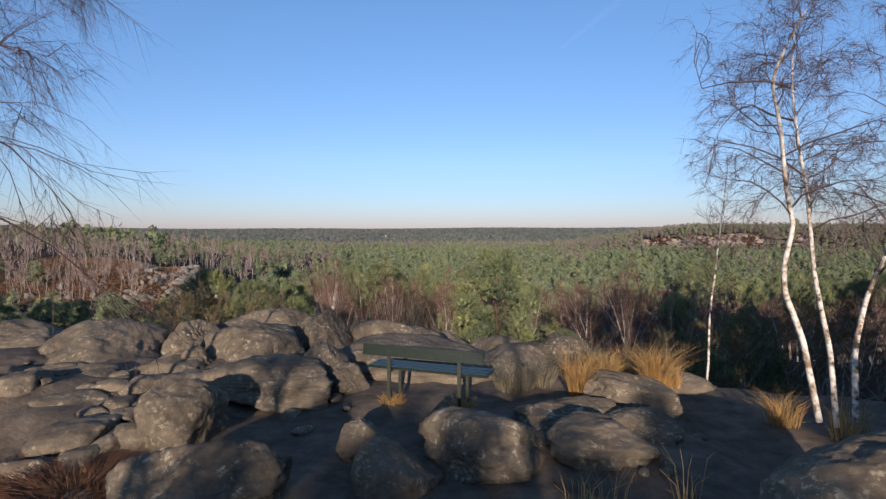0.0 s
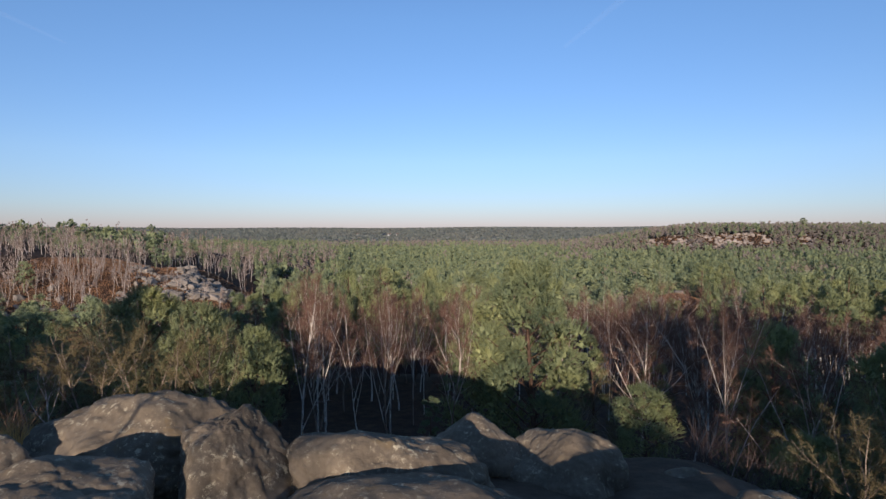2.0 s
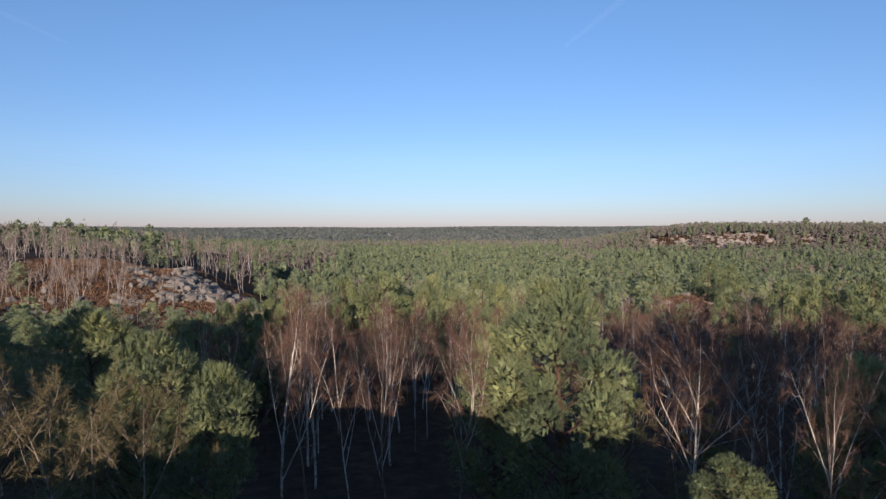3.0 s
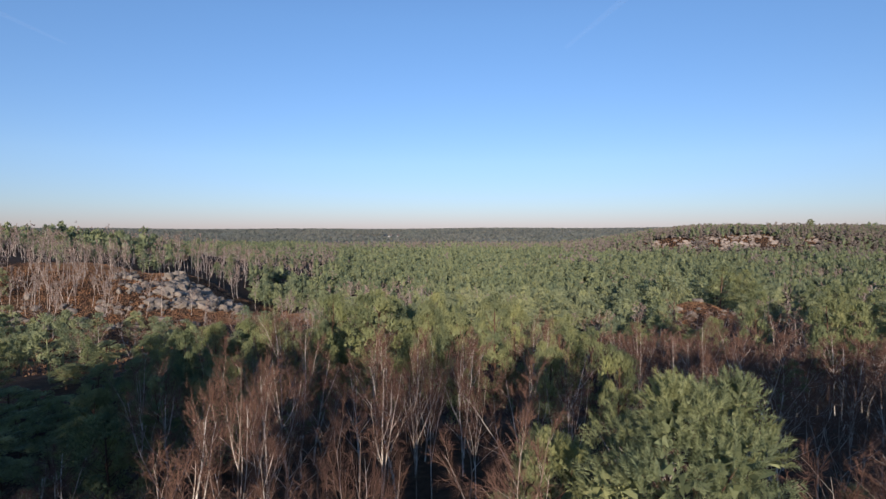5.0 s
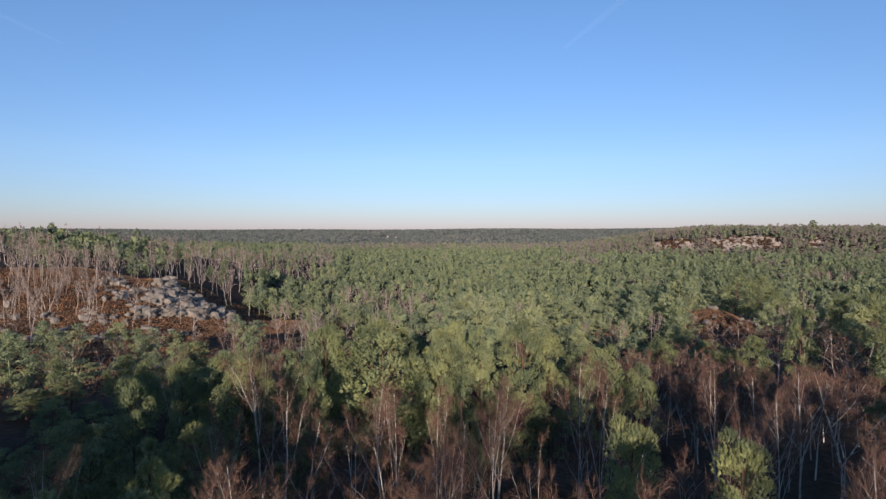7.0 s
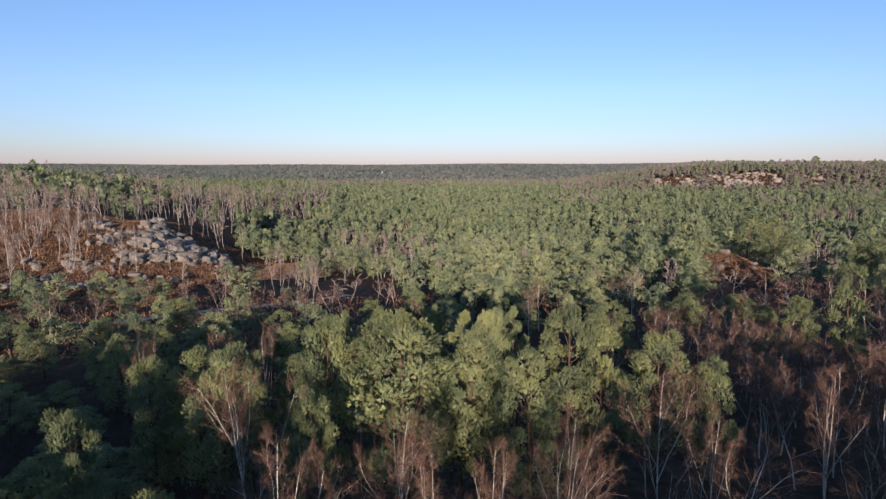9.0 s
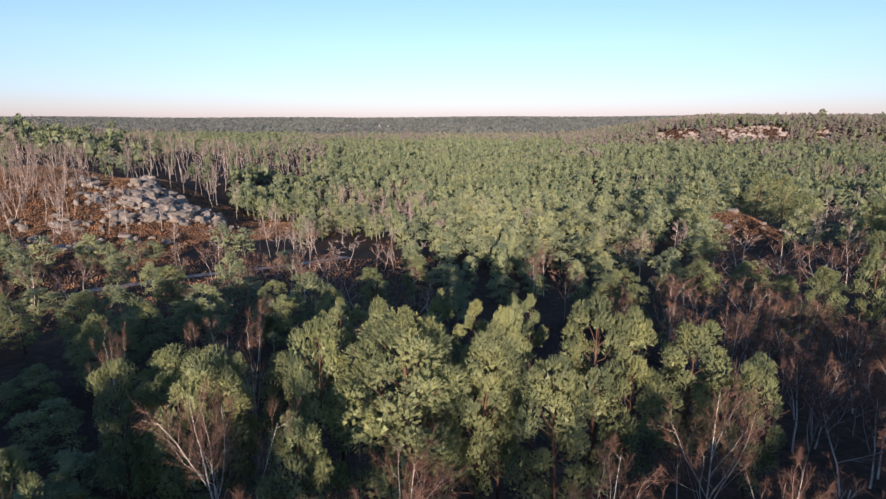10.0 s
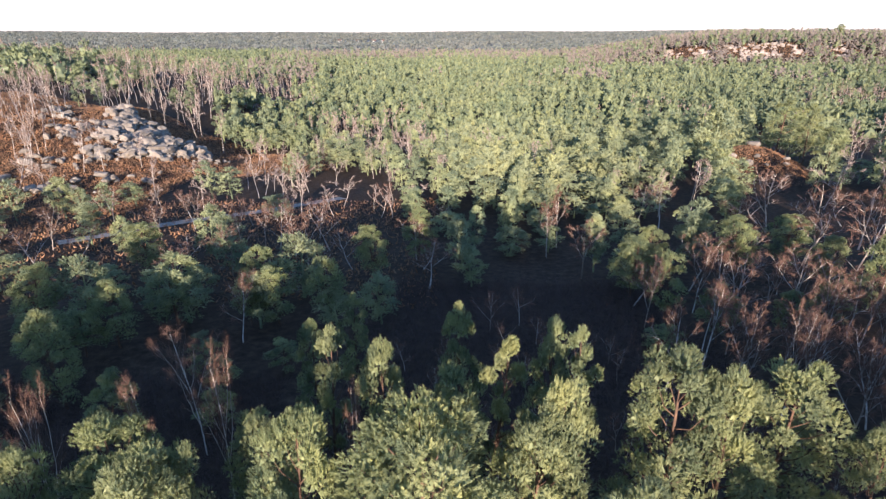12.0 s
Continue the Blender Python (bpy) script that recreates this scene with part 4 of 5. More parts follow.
B_0 = [bare_far(580 + i, 4, 5, 5, 8, 0.032, 0.07, 0.3) for i in range(5)]
B_A = [bare_far(600 + i, 2, 5, 4, 7, 0.055, 0.062, 0.3) for i in range(5)]
B_B = [bare_far(620 + i, 1, 3, 3, 4, 0.17, 0.1, 0.4) for i in range(5)]
B_C = [(None, pine_far(640 + i, 4, 9, 1.1, 8.5, 2.5, 0.3, False)) for i in range(5)]
for y0, y1, step, pv, bv, seed, pw, share in ((77, 118, 5.5, P_0, B_0, 11, 0.95, 0.1), (118, 200, 4.8, P_A, B_A, 21, 1.0, 0.06), (200, 430, 5.4, P_B, B_B, 31, 1.0, -0.04), (430, 1000, 7.0, P_C, B_C, 41, 1.0, -0.12)):
    a, b, c = far_woods(y0, y1, step, pv, bv, seed, pw, share)
    woods = new("pine_woods", mesh_from("pine_woods", a[0], a[1], NEEDLE_MID_LIT if y1 <= 200 else NEEDLE_FAR))
    tagged(woods, "dense dark green pine forest covering the valley floor", "forest", kind="stuff")
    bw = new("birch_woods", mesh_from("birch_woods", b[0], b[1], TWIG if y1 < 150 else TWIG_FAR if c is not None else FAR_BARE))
    tagged(bw, "leafless brown birch woods among the pines", "forest", kind="stuff")
    if c is not None:
        tagged(new("birch_stems", mesh_from("birch_stems", c[0], c[1], STEM, True)), "pale slender birch stems standing among the pines", "forest", kind="stuff")
# the opposite hill is thickly wooded to its crest
r = np.random.default_rng(76)
xs, ys = r.uniform(100, 640, 5200), r.uniform(552, 720, 5200)
keep = (opposite_hill(xs, ys) > 0.08) & ~open_ground(xs, ys) & (xs < 0.92 * ys)
xs, ys, k = xs[keep], ys[keep], r.uniform(0, 1, keep.sum()) < 0.22
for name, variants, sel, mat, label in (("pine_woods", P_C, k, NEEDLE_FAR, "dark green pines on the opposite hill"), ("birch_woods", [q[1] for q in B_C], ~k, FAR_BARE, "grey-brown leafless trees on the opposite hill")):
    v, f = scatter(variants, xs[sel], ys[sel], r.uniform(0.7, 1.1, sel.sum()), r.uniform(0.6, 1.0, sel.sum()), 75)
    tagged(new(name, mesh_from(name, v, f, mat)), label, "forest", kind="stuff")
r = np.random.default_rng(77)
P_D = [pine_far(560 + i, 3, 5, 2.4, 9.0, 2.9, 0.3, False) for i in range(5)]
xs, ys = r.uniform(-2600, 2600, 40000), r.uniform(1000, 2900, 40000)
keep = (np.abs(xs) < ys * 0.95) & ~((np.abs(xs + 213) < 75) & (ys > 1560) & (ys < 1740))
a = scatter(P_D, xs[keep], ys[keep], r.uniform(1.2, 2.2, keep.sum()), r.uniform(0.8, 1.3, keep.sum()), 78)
tagged(new("distant_woods", mesh_from("distant_woods", a[0], a[1], DISTANT_HAZED)), "woods on the distant ridge, coloured paler and greyer for haze", "forest", kind="stuff")
# tall leaning birches on the bracken slope beside the rock pile
r = np.random.default_rng(55)
xs, ys = r.uniform(-128, -84, 75), r.uniform(136, 170, 75)
keep = (xs < -84 - 0.35 * (ys - 150)) | (ys > 160) & (xs < -92)
xs, ys = xs[keep], ys[keep]
place = (xs, ys, r.uniform(0.6, 1.0, len(xs)), r.uniform(1.05, 1.5, len(xs)), 56)
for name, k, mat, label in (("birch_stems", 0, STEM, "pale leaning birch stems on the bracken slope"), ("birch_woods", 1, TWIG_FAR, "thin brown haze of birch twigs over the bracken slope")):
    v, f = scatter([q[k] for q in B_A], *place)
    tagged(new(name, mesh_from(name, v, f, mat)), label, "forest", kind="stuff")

# pines that stand above the rest along the crest of the hill
r = np.random.default_rng(57)
xs, ys = r.uniform(-250, -80, 46), r.uniform(215, 300, 46)
keep = hill_left(xs, ys) > 15
v, f = scatter(P_A, xs[keep], ys[keep], r.uniform(0.9, 1.5, keep.sum()), r.uniform(0.85, 1.15, keep.sum()), 58)
tagged(new("pine_woods", mesh_from("pine_woods", v, f, NEEDLE_FAR)), "tall dark green pines along the crest of the hill", "forest", kind="stuff")

# ---- the rock pile on the far hillside, the knoll and the old quarry face ----
r = np.random.default_rng(12)
SHAPES = [rock_shape(700 + i, 2, 7, 0.2, 8.0) for i in range(8)]
MESHES = [mesh_from("boulder", v * 0.5, f, PALE_ROCK, False) for v, f in SHAPES]


def far_rock(x, y, size, group, label):
    ob = new("boulder", MESHES[int(r.integers(len(MESHES)))])
    ob.matrix_world = pose(x, y, float(ground_z(x, y)) + size * 0.24, r.uniform(-25, 25), r.uniform(-25, 25), r.uniform(0, 360))
    ob.scale = (size * r.uniform(0.9, 1.6), size * r.uniform(0.7, 1.1), size * r.uniform(0.45, 0.85))
    return tagged(ob, label, "boulder", group)


scree = []
for k in range(620):
    u, w = r.uniform(0.02, 1) ** 0.6, r.triangular(-0.7 if k > 380 else -0.45, 0.65, 1.15)
    x, y = -90 + u * (19 + 15 * w) + r.normal(0, 0.9), 188 + u * (-39 + 17 * w) + r.normal(0, 0.8)
    if k < 115:
        far_rock(x, y, 1.1 + 2.3 * r.uniform(0, 1) ** 1.5, "rock pile on the hillside", "grey angular boulder in a tumbled rock pile on the hillside")
    else:
        v, f = SHAPES[int(r.integers(8))]
        c, n, z = math.cos(k), math.sin(k), r.uniform(0.35, 0.85) if k > 210 else r.uniform(0.5, 1.3)
        v = v * (z * r.uniform(0.9, 1.6), z, z * 0.75)
        scree.append((np.stack([v[:, 0] * c - v[:, 1] * n, v[:, 0] * n + v[:, 1] * c, v[:, 2]], -1) + (x, y, float(ground_z(x, y)) + 0.15), f))
a = join(scree)
tagged(new("scree", mesh_from("scree", a[0], a[1], PALE_ROCK)), "small grey stones between the boulders of the rock pile", "rocks", kind="stuff")
for k in range(42):
    u = r.uniform(0, 1)
    far_rock(-101 + 17 * u + r.normal(0, 2), 180 - 24 * u + r.normal(0, 2.5), r.uniform(0.7, 2.3), "rock pile on the hillside", "grey angular boulder in a tumbled rock pile on the hillside")
for _ in range(85):
    x, y = r.uniform(-114, -60), 132 + 16 * r.uniform(0, 1) ** 2
    far_rock(x, y, 0.6 + 1.9 * r.uniform(0, 1) ** 1.5, "rocks below the birches", "pale boulder lying among red-brown bracken below the birches")
for x, y, sz in ((61.2, 154.5, 2.9), (62.6, 148.5, 2.7), (60.3, 152.0, 1.7), (65.5, 150.5, 1.4), (69.0, 158.5, 2.0), (66.0, 147.0, 1.2), (72.5, 150.5, 1.5), (70.5, 147.5, 1.1)):
    far_rock(x, y, sz, "rocks on the knoll", "pale boulder on a small bracken-covered knoll")
FAR_SHAPES = [rock_shape(740 + i, 1, 6, 0.1) for i in range(6)]
pieces = []
for _ in range(1500):
    v, f = FAR_SHAPES[int(r.integers(6))]
    y, k = r.uniform(588, 632), r.uniform(0.375, 0.68)
    x = k * y
    if noise.noise(Vector((x * 0.05, y * 0.08, 4.0))) + 0.7 * noise.noise(Vector((x * 0.16, y * 0.2, 7.0))) < 0.0:
        continue
    sz = 0.6 + 1.6 * r.uniform(0, 1) ** 2
    pieces.append((v * (sz * 1.3, sz, sz * 0.8) + (x, y, float(ground_z(x, y)) + 0.3), f))
a = join(pieces)
QUARRY_ROCK = rock_material("quarry_sandstone", (0.34, 0.285, 0.235), (0.18, 0.145, 0.12), (0.4, 0.36, 0.3), 0.5, 0.1)
tagged(new("rock_slope", mesh_from("rock_slope", a[0], a[1], QUARRY_ROCK)), "pale broken rock scattered on the slope of the opposite hill", "rocks", kind="stuff")


SAND, snt, sb = material("sandy_track", 0.9, 0.2)
snt.links.new(ramp(snt, noise_node(snt, 1.4, 6, 0.7, "World"), [(0.35, (0.2, 0.17, 0.14)), (0.65, (0.36, 0.32, 0.27))]), sb.inputs["Base Color"])
t = np.linspace(-22, 22, 45)
mid = np.stack([-38 + 0.76 * t + 0.4 * np.sin(t * 0.3), 118 + 0.65 * t], -1)
edges = np.concatenate([mid + np.array([-0.65, 0.76]) * k for k in (-1.3, 0, 1.3)])
v = np.column_stack([edges, ground_z(edges[:, 0], edges[:, 1]) + 0.12])
k = np.arange(44)
f = np.concatenate([np.stack([k + 45 * q, k + 1 + 45 * q, k + 46 + 45 * q, k + 45 + 45 * q], -1) for q in (0, 1)])
tagged(new("forest_track", mesh_from("forest_track", v, f, SAND, True)), "pale sandy track crossing the wood below the rock pile", "track", kind="structure")
PLASTER, pnt, pb = material("white_plaster", 0.9, 0.2)
pnt.links.new(ramp(pnt, noise_node(pnt, 0.8, 5, 0.6), [(0.3, (0.6, 0.58, 0.54)), (0.7, (0.75, 0.73, 0.69))]), pb.inputs["Base Color"])
TILES = wood_material("roof_tiles", [(0.3, (0.12, 0.07, 0.055)), (0.7, (0.2, 0.12, 0.095))], 1.5)
PANE, _, gb = material("window_glass", 0.1, 0.5)
gb.inputs["Base Color"].default_value = (0.03, 0.035, 0.04, 1)


def far_house(x, y, w, turn):
    ob = new("house")
    d, h = w * 0.7, 5.2
    box = np.array([(a * w / 2, b * d / 2, c * h) for c in (0, 1) for a, b in ((-1, -1), (1, -1), (1, 1), (-1, 1))])
    box = np.concatenate([box, [(-w / 2, 0, h + 2.6), (w / 2, 0, h + 2.6)]])
    part("wall", (box, np.array([(0, 1, 5), (0, 5, 4), (2, 3, 7), (2, 7, 6), (1, 2, 6), (1, 6, 5), (3, 0, 4), (3, 4, 7), (5, 6, 9), (7, 4, 8)])), PLASTER, ob)
    e = 0.4
    roof = np.array([(-w / 2 - e, -d / 2 - e, h - 0.3), (w / 2 + e, -d / 2 - e, h - 0.3), (w / 2 + e, 0, h + 2.75), (-w / 2 - e, 0, h + 2.75), (w / 2 + e, d / 2 + e, h - 0.3), (-w / 2 - e, d / 2 + e, h - 0.3)])
    roof = np.concatenate([roof, roof + (0, 0, 0.18)])
    part("roof", (roof, np.array([(0, 1, 2, 3), (3, 2, 4, 5), (9, 8, 7, 6), (11, 10, 8, 9), (0, 6, 7, 1), (5, 4, 10, 11)])), TILES, ob)
    for k in (-0.3, 0, 0.3):
        for z in (1.2, 3.6):
            p = np.array([(k * w + a * 0.5, -d / 2 - q, z + b * 0.65) for q in (0.03, -0.05) for a, b in ((-1, -1), (1, -1), (1, 1), (-1, 1))])
            part("window", (p, np.array([(0, 1, 2, 3), (4, 7, 6, 5), (0, 4, 5, 1), (1, 5, 6, 2), (2, 6, 7, 3), (3, 7, 4, 0)])), PANE, ob)
    ob.matrix_world = pose(x, y, float(ground_z(x, y)) - 0.1, 0, 0, turn)
    return tagged(ob, "small white house among the woods on the distant ridge", "house", "houses on the distant ridge")


for x, y, w, turn in ((-276, 1725, 11, 12), (-224, 1715, 9, -20), (-178, 1730, 12, 5), (-150, 1720, 8, 30)):
    far_house(x, y, w, turn)


def undergrowth(name, n, x0, x1, y0, y1, size, mat, label, seed, test=None, width=None):
    r = np.random.default_rng(seed)
    x, y = r.uniform(x0, x1, n), r.uniform(y0, y1, n)
    if test is not None:
        k = test(x, y)
        x, y = x[k], y[k]
    m = len(x)
    b = np.stack([x, y, ground_z(x, y) - 0.02], -1)
    d = unit(r.normal(0, 0.6, (m, 3)) + (0, 0, 0.7)) * r.uniform(0.5, 1.2, (m, 1)) * size
    v, f = blades(b, b + d, np.full(m, width or size * 0.45), r)
    return tagged(new(name, mesh_from(name, v, f, mat)), label, "undergrowth", kind="stuff")


undergrowth("bracken", 170000, -125, -30, 120, 200, 0.5, BRACKEN, "red-brown withered bracken between the rocks on the hillside", 3, lambda x, y: (y > 150 + 0.5 * (x + 60)) & (y < 190) | (x < -55), 0.13)
undergrowth("bracken", 6000, 225, 425, 586, 634, 1.2, BRACKEN, "red-brown withered bracken on the slope of the opposite hill", 14)
undergrowth("bracken", 16000, 58, 78, 136, 168, 0.4, BRACKEN, "red-brown withered bracken on the small knoll", 4, lambda x, y: ((x - 67.5) / 8.5) ** 2 + ((y - 152) / 14) ** 2 < 1, 0.13)

undergrowth("bracken", 11000, -80, -4, 80, 130, 0.55, BRACKEN, "brown withered bracken and brush between the trees", 15)

# The next three brush sheets use the dark twigs to paint in deeper shade.
undergrowth("brush", 42000, 4.6, 18, 3.5, 17, 1.4, TWIG_DARK, "dense brown leafless brush beside the rocks, darkened as if shaded", 16, lambda x, y: y > 9 - 0.9 * (x - 4), 0.009)
undergrowth("brush", 30000, -10, 17, 54, 88, 1.7, TWIG_DARK, "leafless brush in the shaded hollow, coloured dark to deepen the shade", 18, None, 0.022)
undergrowth("brush", 26000, -36, -14, 42, 66, 1.5, TWIG_DARK, "leafless brush under the trees on the slope, coloured dark for shade", 19, None, 0.02)
undergrowth("brush", 22000, -13, -2.5, 7.6, 15, 1.0, TWIG, "dense brown leafless brush on the slope below the boulders", 17, None, 0.009)

# low flat slabs and loose stones on the ridge
r = np.random.default_rng(33)
for k in range(80):
    x, y, w = r.uniform(-6.8, -2.0), r.uniform(-1.6, 2.9), 0.22 + 0.75 * r.uniform(0, 1) ** 2
    if k > 62:
        x, y, w = r.uniform(-1.5, 5.0), r.uniform(-2.2, 2.2), r.uniform(0.15, 0.4)
    boulder(x, y, float(ground_z(x, y)) + 0.16 * w + 0.03, w, w * r.uniform(0.5, 0.9), 0.45 * w, 1200 + k, r.uniform(0, 180), 4 if w > 0.4 else 3, "low flat grey sandstone slab on the ridge", name="stone_slab", group="flat stones on the ridge")

# ---- bench ----
GREEN, gnt, gb = material("green_paint", 0.42, 0.45)
gn = noise_node(gnt, 18, 6, 0.7)
gnt.links.new(ramp(gnt, gn, [(0.35, (0.008, 0.013, 0.008)), (0.6, (0.014, 0.023, 0.012)), (0.75, (0.045, 0.045, 0.03))]), gb.inputs["Base Color"])
bump(gnt, gb, gn, 0.3, 0.004)
IRON, int_, ib = material("dark_iron", 0.5, 0.4)
int_.links.new(ramp(int_, noise_node(int_, 30, 5, 0.7), [(0.4, (0.02, 0.028, 0.02)), (0.7, (0.07, 0.06, 0.04))]), ib.inputs["Base Color"])


def bar(name, a, b, sx, sy, mat, parent, label=""):
    """A bevelled bar of section sx by sy from a to b."""
    bm = bmesh.new()
    bmesh.ops.create_cube(bm, size=1)
    a, b = Vector(a), Vector(b)
    bmesh.ops.scale(bm, vec=(sx, sy, (b - a).length), verts=bm.verts)
    bmesh.ops.bevel(bm, geom=bm.edges[:], offset=min(sx, sy) * 0.18, segments=2, affect="EDGES")
    q = (b - a).to_track_quat("Z", "Y") if abs((b - a).normalized().z) < 0.99 else Euler((0, 0, 0)).to_quaternion()
    bmesh.ops.transform(bm, matrix=Matrix.Translation((a + b) / 2) @ q.to_matrix().to_4x4(), verts=bm.verts)
    return part(name, from_bm(name, bm, mat), mat, parent, label)


bench = new("park_bench")
bench.matrix_world = pose(0.64, 1.0, -0.2, 0, 0, -20.5)
tagged(bench, "dark green wooden park bench on iron legs among the boulders", "bench")


def plank(name, y, z, depth, thick, tilt, label):
    bm = bmesh.new()
    bmesh.ops.create_cube(bm, size=1)
    bmesh.ops.scale(bm, vec=(1.7, depth, thick), verts=bm.verts)
    bmesh.ops.bevel(bm, geom=bm.edges[:], offset=0.006, segments=2, affect="EDGES")
    bmesh.ops.transform(bm, matrix=pose(0, y, z, tilt), verts=bm.verts)
    return part(name, from_bm(name, bm, GREEN), GREEN, bench, label)


plank("backrest", -0.08, 0.70, 0.15, 0.035, 80, "dark green painted backrest board")
for k, y in enumerate((0.10, 0.23, 0.36)):
    plank("seat_board", y, 0.435, 0.115, 0.035, 0, "glossy dark green seat board")
for x in (-0.5, 0.5):
    bar("back_post", (x, 0.04, 0), (x, -0.06, 0.76), 0.05, 0.035, IRON, bench)
    bar("front_leg", (x, 0.36, 0), (x, 0.32, 0.42), 0.045, 0.035, IRON, bench)
    bar("seat_support", (x, 0.0, 0.405), (x, 0.41, 0.405), 0.04, 0.025, IRON, bench)


# ---- dry grass, heather and the near birches ----
def tuft(x, y, z, radius, height, n, seed, mat, name="grass_tuft", label="", spread=0.3):
    r = np.random.default_rng(seed)
    a, q = r.uniform(0, 6.283, n), radius * np.sqrt(r.uniform(0, 1, n))
    p0 = np.stack([q * np.cos(a), q * np.sin(a), np.full(n, -0.05)], -1)
    out = p0 * (1, 1, 0) / radius * spread + r.normal(0, 0.18, (n, 3)) * (1, 1, 0)
    L = height * r.uniform(0.45, 1.1, n)[:, None]
    p1 = p0 + (out * 0.35 + (0, 0, 0.6)) * L
    p2 = p1 + (out * 0.9 + (0, 0, 0.28)) * L
    s = unit(np.cross(p2 - p0, r.normal(size=(n, 3)))) * r.uniform(0.0018, 0.0042, (n, 1))
    v = np.stack([p0 - s, p0 + s, p1 - s * 0.8, p1 + s * 0.8, p2], 1).reshape(-1, 3)
    k = (np.arange(n) * 5)[:, None]
    f = np.concatenate([k + [0, 1, 3], k + [0, 3, 2], k + [2, 3, 4]])
    ob = new(name, mesh_from(name, v, f, mat))
    ob.location = (x, y, z)
    return tagged(ob, label or "tuft of dry golden grass between the boulders", "grass", "dry grass tufts")


for i, (x, y, z, rad, h, n) in enumerate([
    (2.88, 1.6, -0.25, 0.16, 0.66, 300), (3.25, 1.95, -0.15, 0.2, 0.6, 260), (4.05, 1.9, -0.3, 0.17, 0.85, 330), (2.85, 2.1, -0.15, 0.14, 0.8, 60),
    (5.5, 1.15, -0.6, 0.16, 0.66, 150), (6.45, 1.2, -0.6, 0.22, 0.6, 100), (0.2, 1.2, -0.25, 0.15, 0.22, 160), (1.15, 0.95, -0.25, 0.15, 0.24, 160),
    (2.2, -1.9, -0.3, 0.16, 0.7, 34), (2.05, -1.6, -0.3, 0.16, 0.42, 60), (3.0, -1.5, -0.3, 0.1, 0.8, 14), (4.2, 3.4, -0.4, 0.3, 0.5, 200),
    (-3.7, 7.9, -1.0, 0.3, 0.6, 240), (6.0, 0.7, -0.5, 0.18, 0.4, 90), (4.4, 2.3, -0.3, 0.2, 0.5, 160), (-7.2, 6.6, -0.9, 0.4, 0.7, 300), (-5.5, 7.0, -0.8, 0.3, 0.6, 200),
]):
    tuft(x, y, z, rad, h, n * 2 if n > 100 else n, 900 + i, DRY_GRASS)
PALE_HEATH = foliage_material("pale_heath", (0.14, 0.12, 0.08), (0.45, 0.39, 0.26), (0.3, 0.23, 0.13), 0.2, 2.0)
for i, (x, y, rad, h, n) in enumerate([(1.95, 1.9, 0.28, 0.42, 500), (2.3, 2.15, 0.3, 0.42, 500), (3.4, 3.4, 0.3, 0.35, 300)]):
    tuft(x, y, -0.2, rad, h, n, 980 + i, PALE_HEATH, "heath_bush", "low pale grey-brown heath bush among the rocks", 0.5)
for i, (x, y, rad, h, n) in enumerate([(-2.5, -1.2, 0.5, 0.21, 2600), (-3.1, -1.05, 0.5, 0.2, 2200), (-2.05, -1.6, 0.4, 0.2, 1700), (-1.5, -2.2, 0.3, 0.22, 400), (-5.2, -1.8, 0.7, 0.3, 900)]):
    tuft(x, y, float(ground_z(x, y)), rad, h, n, 950 + i, HEATHER, "heather_bush", "low reddish-brown heather bush beside the boulders", 1.3)


def big_birch(name, x, y, z, turn, seed, label, **kw):
    t, l, w = bare_tree(seed, **kw)
    ob = new(name)
    part("trunk", t, BIRCH, ob, "white birch bark with dark scars", True)
    tagged(part("limb_framework", l, TWIG_DARK, ob, "dark slender limbs", True), kind="stuff")
    part("crown", w, TWIG_DARK, ob, "fine drooping twigs")
    ob.matrix_world = pose(x, y, z, 0, 0, turn)
    return tagged(ob, label, "tree", "birches on the ridge")


def stem(points):
    """A trunk line through points in the plane across the view, seven metres from the start."""
    p = np.array([(0.884 + u * 7, 0.9 + 0.1 * math.sin(9 * w), 2.127 - w * 7) for u, w in points])
    t = np.linspace(0, len(p) - 1, 3 * len(p))
    return np.stack([np.interp(t, np.arange(len(p)), p[:, k]) for k in range(3)], -1)


LEANING = [(0.703, 0.36), (0.677, 0.204), (0.641, 0.12), (0.636, 0.068), (0.646, -0.004), (0.625, -0.077), (0.61, -0.18), (0.594, -0.264), (0.625, -0.337), (0.672, -0.41), (0.71, -0.52)]
SLENDER = [(0.735, 0.37), (0.729, 0.225), (0.714, 0.162), (0.693, 0.08), (0.677, -0.004), (0.662, -0.077), (0.641, -0.16), (0.63, -0.264), (0.64, -0.36)]
OUTER = [(0.771, 0.36), (0.776, 0.225), (0.795, 0.13), (0.823, 0.048), (0.849, -0.1), (0.86, -0.25), (0.85, -0.42)]
kw = dict(limbs=18, subs=12, twigs=24, crown=0.4, spread=1.85, twig_w=0.0033, droop=-0.2, rise=0.0, twig_len=0.8, low=0.2, wobble=0.28, fine_steps=6)
BOUGHS = [[(5.39, 0.9, 3.9), (4.95, 0.8, 3.98), (4.47, 0.75, 3.95), (4.1, 0.7, 3.86), (4.0, 0.7, 4.2), (4.05, 0.75, 4.6)],
          [(5.5, 0.9, 2.82), (5.19, 0.85, 3.02), (4.95, 0.8, 3.1), (4.75, 0.75, 3.15), (4.37, 0.7, 3.21), (4.2, 0.7, 3.1)],
          [(5.4, 0.9, 3.5), (5.15, 1.0, 3.6), (4.95, 1.1, 3.75), (4.8, 1.2, 3.7), (4.62, 1.2, 3.5), (4.5, 1.25, 3.2)]]
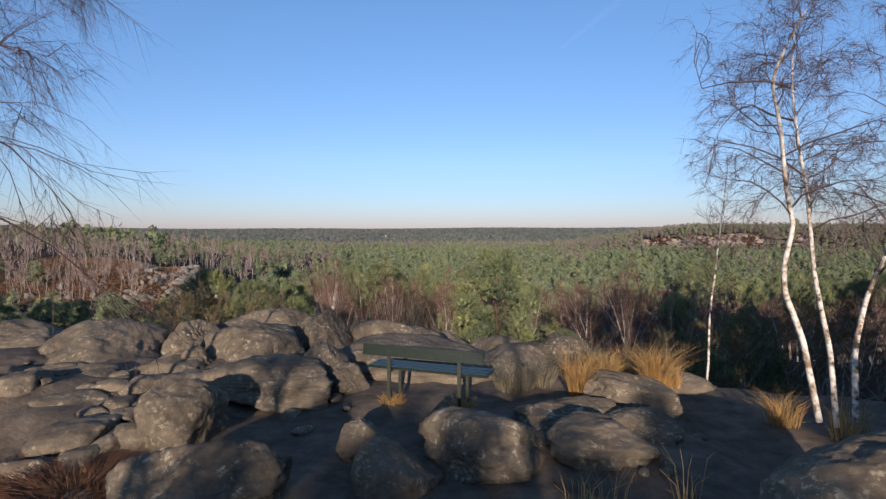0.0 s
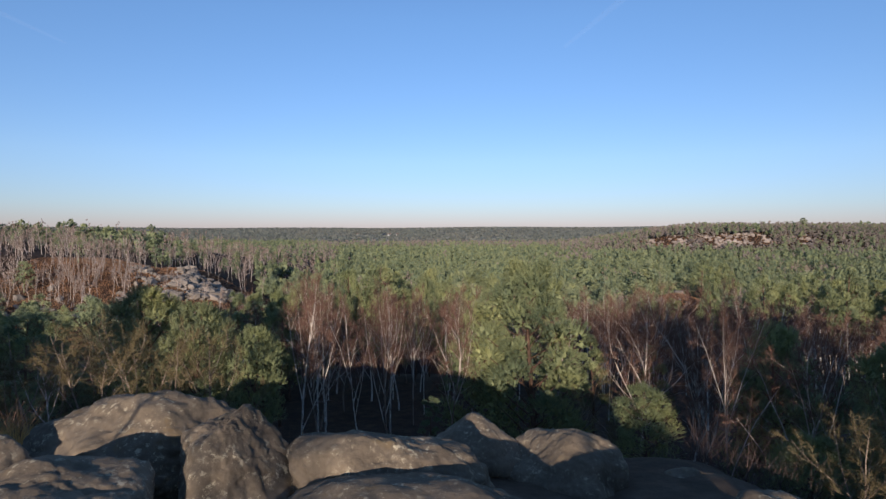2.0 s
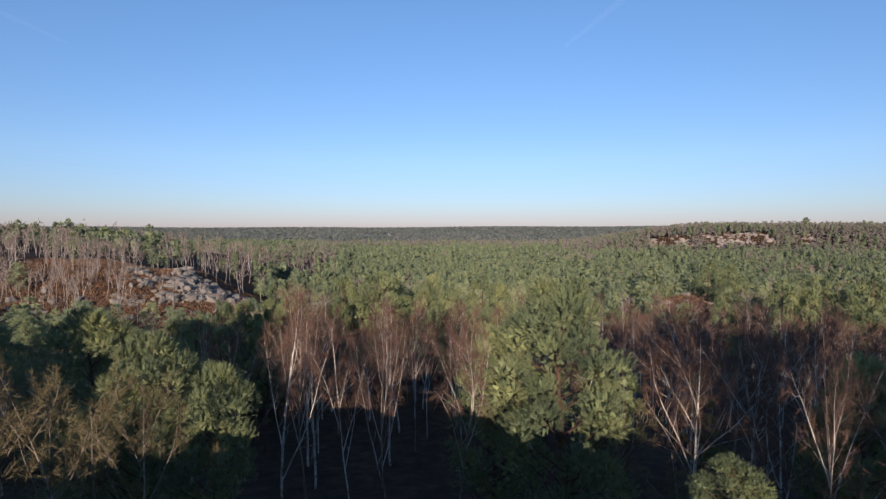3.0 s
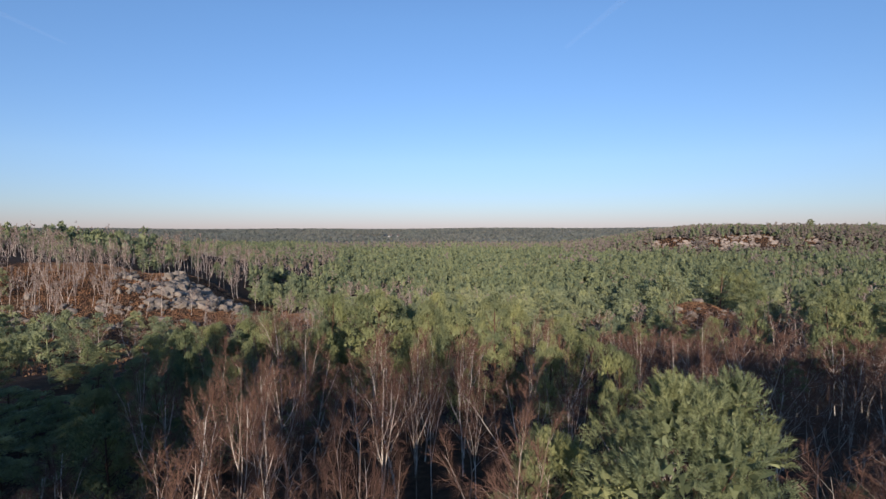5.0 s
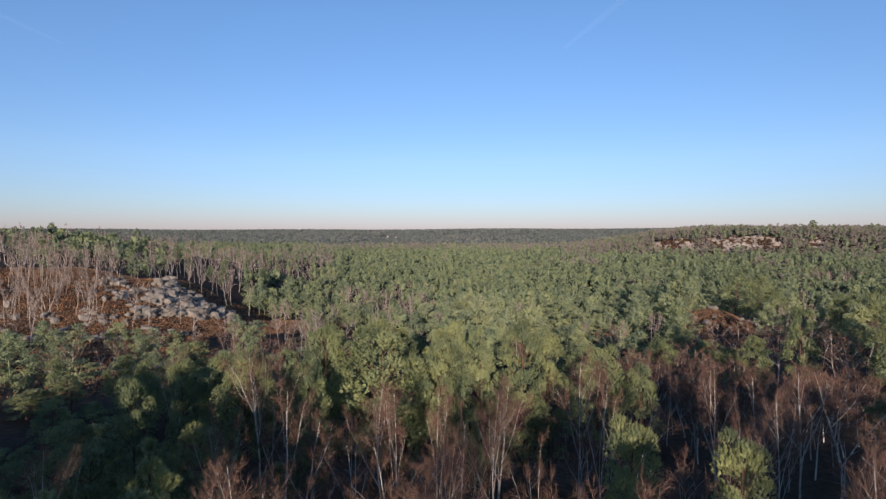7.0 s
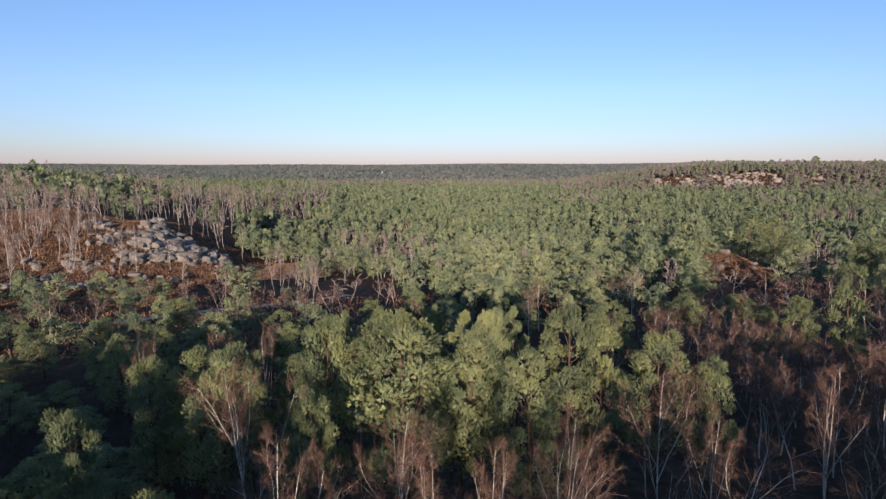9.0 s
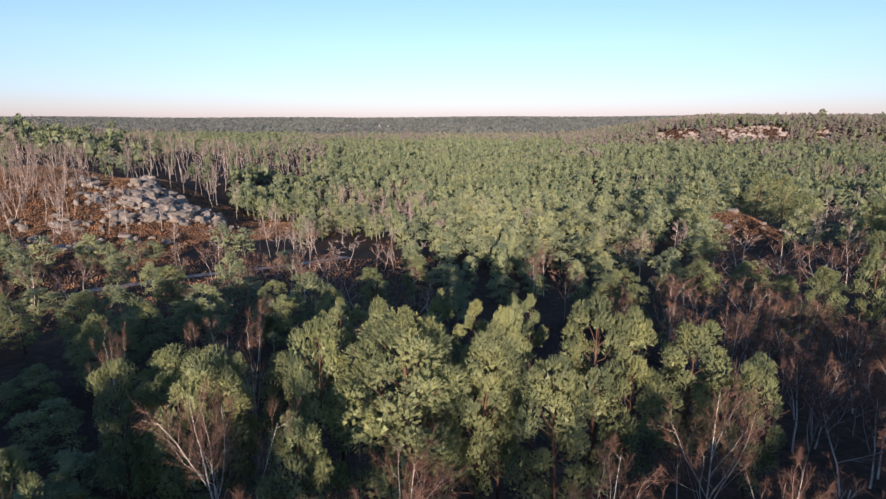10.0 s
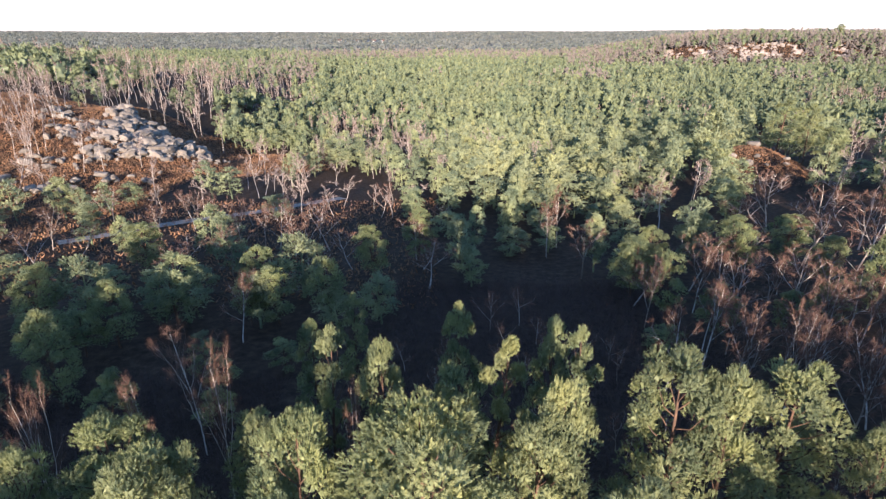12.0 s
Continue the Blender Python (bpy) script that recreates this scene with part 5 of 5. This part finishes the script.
big_birch("birch_tree", 0, 0, 0, 0, 801, "leafless birch with a crooked white trunk on the ridge", r0=0.037, stems=[stem(LEANING)], boughs=BOUGHS, **kw)
big_birch("birch_tree", 0, 0, 0, 0, 802, "slender leafless birch with white bark rising from dry grass", r0=0.031, stems=[stem(SLENDER)], **kw)
big_birch("birch_tree", 0, 0, 0, 0, 803, "leafless birch with a leaning white trunk on the ridge", r0=0.035, stems=[stem(OUTER)], **kw)
big_birch("birch_tree", -3.85, -3.0, -0.4, 60, 804, "leafless birch with drooping twigs and small hanging catkins", height=6.4, r0=0.035, limbs=40, subs=15, twigs=22, crown=0.42, spread=2.75, twig_w=0.003, droop=-0.4, rise=-0.05, low=0.05)
big_birch("birch_tree", 6.06, 4.5, -1.1, 30, 807, "slender leafless birch rising above the brush below the ridge", height=4.5, r0=0.02, limbs=20, subs=7, twigs=10, crown=0.45, spread=0.9, twig_w=0.0034, droop=-0.05, low=0.6)
# unseen pines added behind and beside the start, placed to shade rocks and slopes
SHADERS = [make_pine(1000 + i, height=7.0, R=2.2, lobes=24, crown=0.15, shoots=22, needles=5, shoot=0.45, length=0.4, width=0.16) for i in range(4)]
SHADE_STAND = [(-4.7, -25.6, 4.9, 1.2), (-3.6, -25.0, 5.3, 1.2), (-2.6, -26.0, 6.0, 1.2), (-1.7, -26.5, 6.2, 1.3), (-0.8, -25.2, 5.9, 1.2), (0.2, -24.8, 5.8, 1.2), (1.2, -26.0, 6.1, 1.4), (2.5, -24.8, 5.7, 1.2), (4.0, -26.2, 6.3, 1.4), (5.6, -25.0, 7.0, 1.5), (7.2, -26.0, 7.6, 1.6), (8.8, -25.2, 7.8, 1.7), (10.6, -26.0, 7.6, 1.7), (12.6, -25.0, 7.8, 1.8),
         (6.8, -7.0, 5.3, 1.6), (8.6, -6.2, 5.7, 1.8), (7.6, -9.5, 6.3, 1.9), (9.5, -3.5, 6.2, 2.0), (12.5, -0.5, 6.7, 2.2), (15.5, 2.5, 6.0, 2.2), (18.5, -1.5, 6.5, 2.4), (12.0, -7.0, 6.0, 2.2), (20.5, 5.0, 6.0, 2.2), (-10.5, -5.0, 4.6, 1.8)]
r = np.random.default_rng(61)
SHADE_STAND += [(x + r.uniform(-0.7, 0.7), y + r.uniform(-1, 1), r.uniform(7.3, 8.3), 2.3) for y in (-3.5, -8.0) for x in np.arange(-44, -12, 3.1)]
SHADE_STAND += [(x, -6 + r.uniform(-1.5, 1.5), r.uniform(6.3, 7.3), 1.9) for x in np.arange(10, 24, 2.1)]
for k, (x, y, h, w) in enumerate(SHADE_STAND):
    ob = copy_thing(SHADERS[k % 4], pose(x, y, float(ground_z(x, y)), 0, 0, 77 * k % 360))
    ob.scale = (w / 2.2, w / 2.2, h / 7.0)
    tagged(ob, "unseen Scots pine added to shade the rocks and slopes", "tree", "pines on the ridge")
for ob in SHADERS:
    for o in (*ob.children_recursive, ob):
        bpy.data.objects.remove(o)
# bare trees standing behind the start; only their shadows fall on the rocks
big_birch("birch_tree", 0.9, -13.0, -0.3, 10, 805, "leafless birch on the plateau behind the boulders", height=7.5, r0=0.07, limbs=26, subs=7, twigs=9, crown=0.35, spread=2.2, twig_w=0.006)
big_birch("birch_tree", -2.6, -12.0, -0.3, 90, 806, "leafless birch on the plateau behind the boulders", height=7.0, r0=0.07, limbs=26, subs=7, twigs=9, crown=0.35, spread=2.2, twig_w=0.006)

big_birch("birch_tree", -1.5, -10.5, -0.3, 40, 808, "leafless birch on the plateau behind the boulders", height=5.6, r0=0.06, limbs=24, subs=6, twigs=8, crown=0.3, spread=1.9, twig_w=0.006)

# ---- thin vapour trails high in the sky ----
TRAIL, tnt, tb = material("vapour", 1.0, 0.0)
tb.inputs["Base Color"].default_value = (0.9, 0.9, 0.92, 1)
tb.inputs["Alpha"].default_value = 0.012
for a, b, w0, w1 in (((1260, 3500, 1560), (780, 3600, 1180), 26, 10), ((-2980, 3600, 1440), (-2480, 3600, 1210), 16, 5)):
    a, b = np.array(a, float), np.array(b, float)
    d = unit(np.cross(b - a, (0, 1.0, 0)))
    t = np.linspace(0, 1, 12)[:, None]
    mid = a + (b - a) * t
    half = d * (w0 + (w1 - w0) * t)
    v = np.concatenate([mid - half, mid + half])
    k = np.arange(11)
    f = np.stack([k, k + 1, k + 13, k + 12], -1)
    tagged(new("vapour_trail", mesh_from("vapour_trail", v, f, TRAIL)), "faint white vapour trail high in the blue sky", "vapour trail", kind="structure")
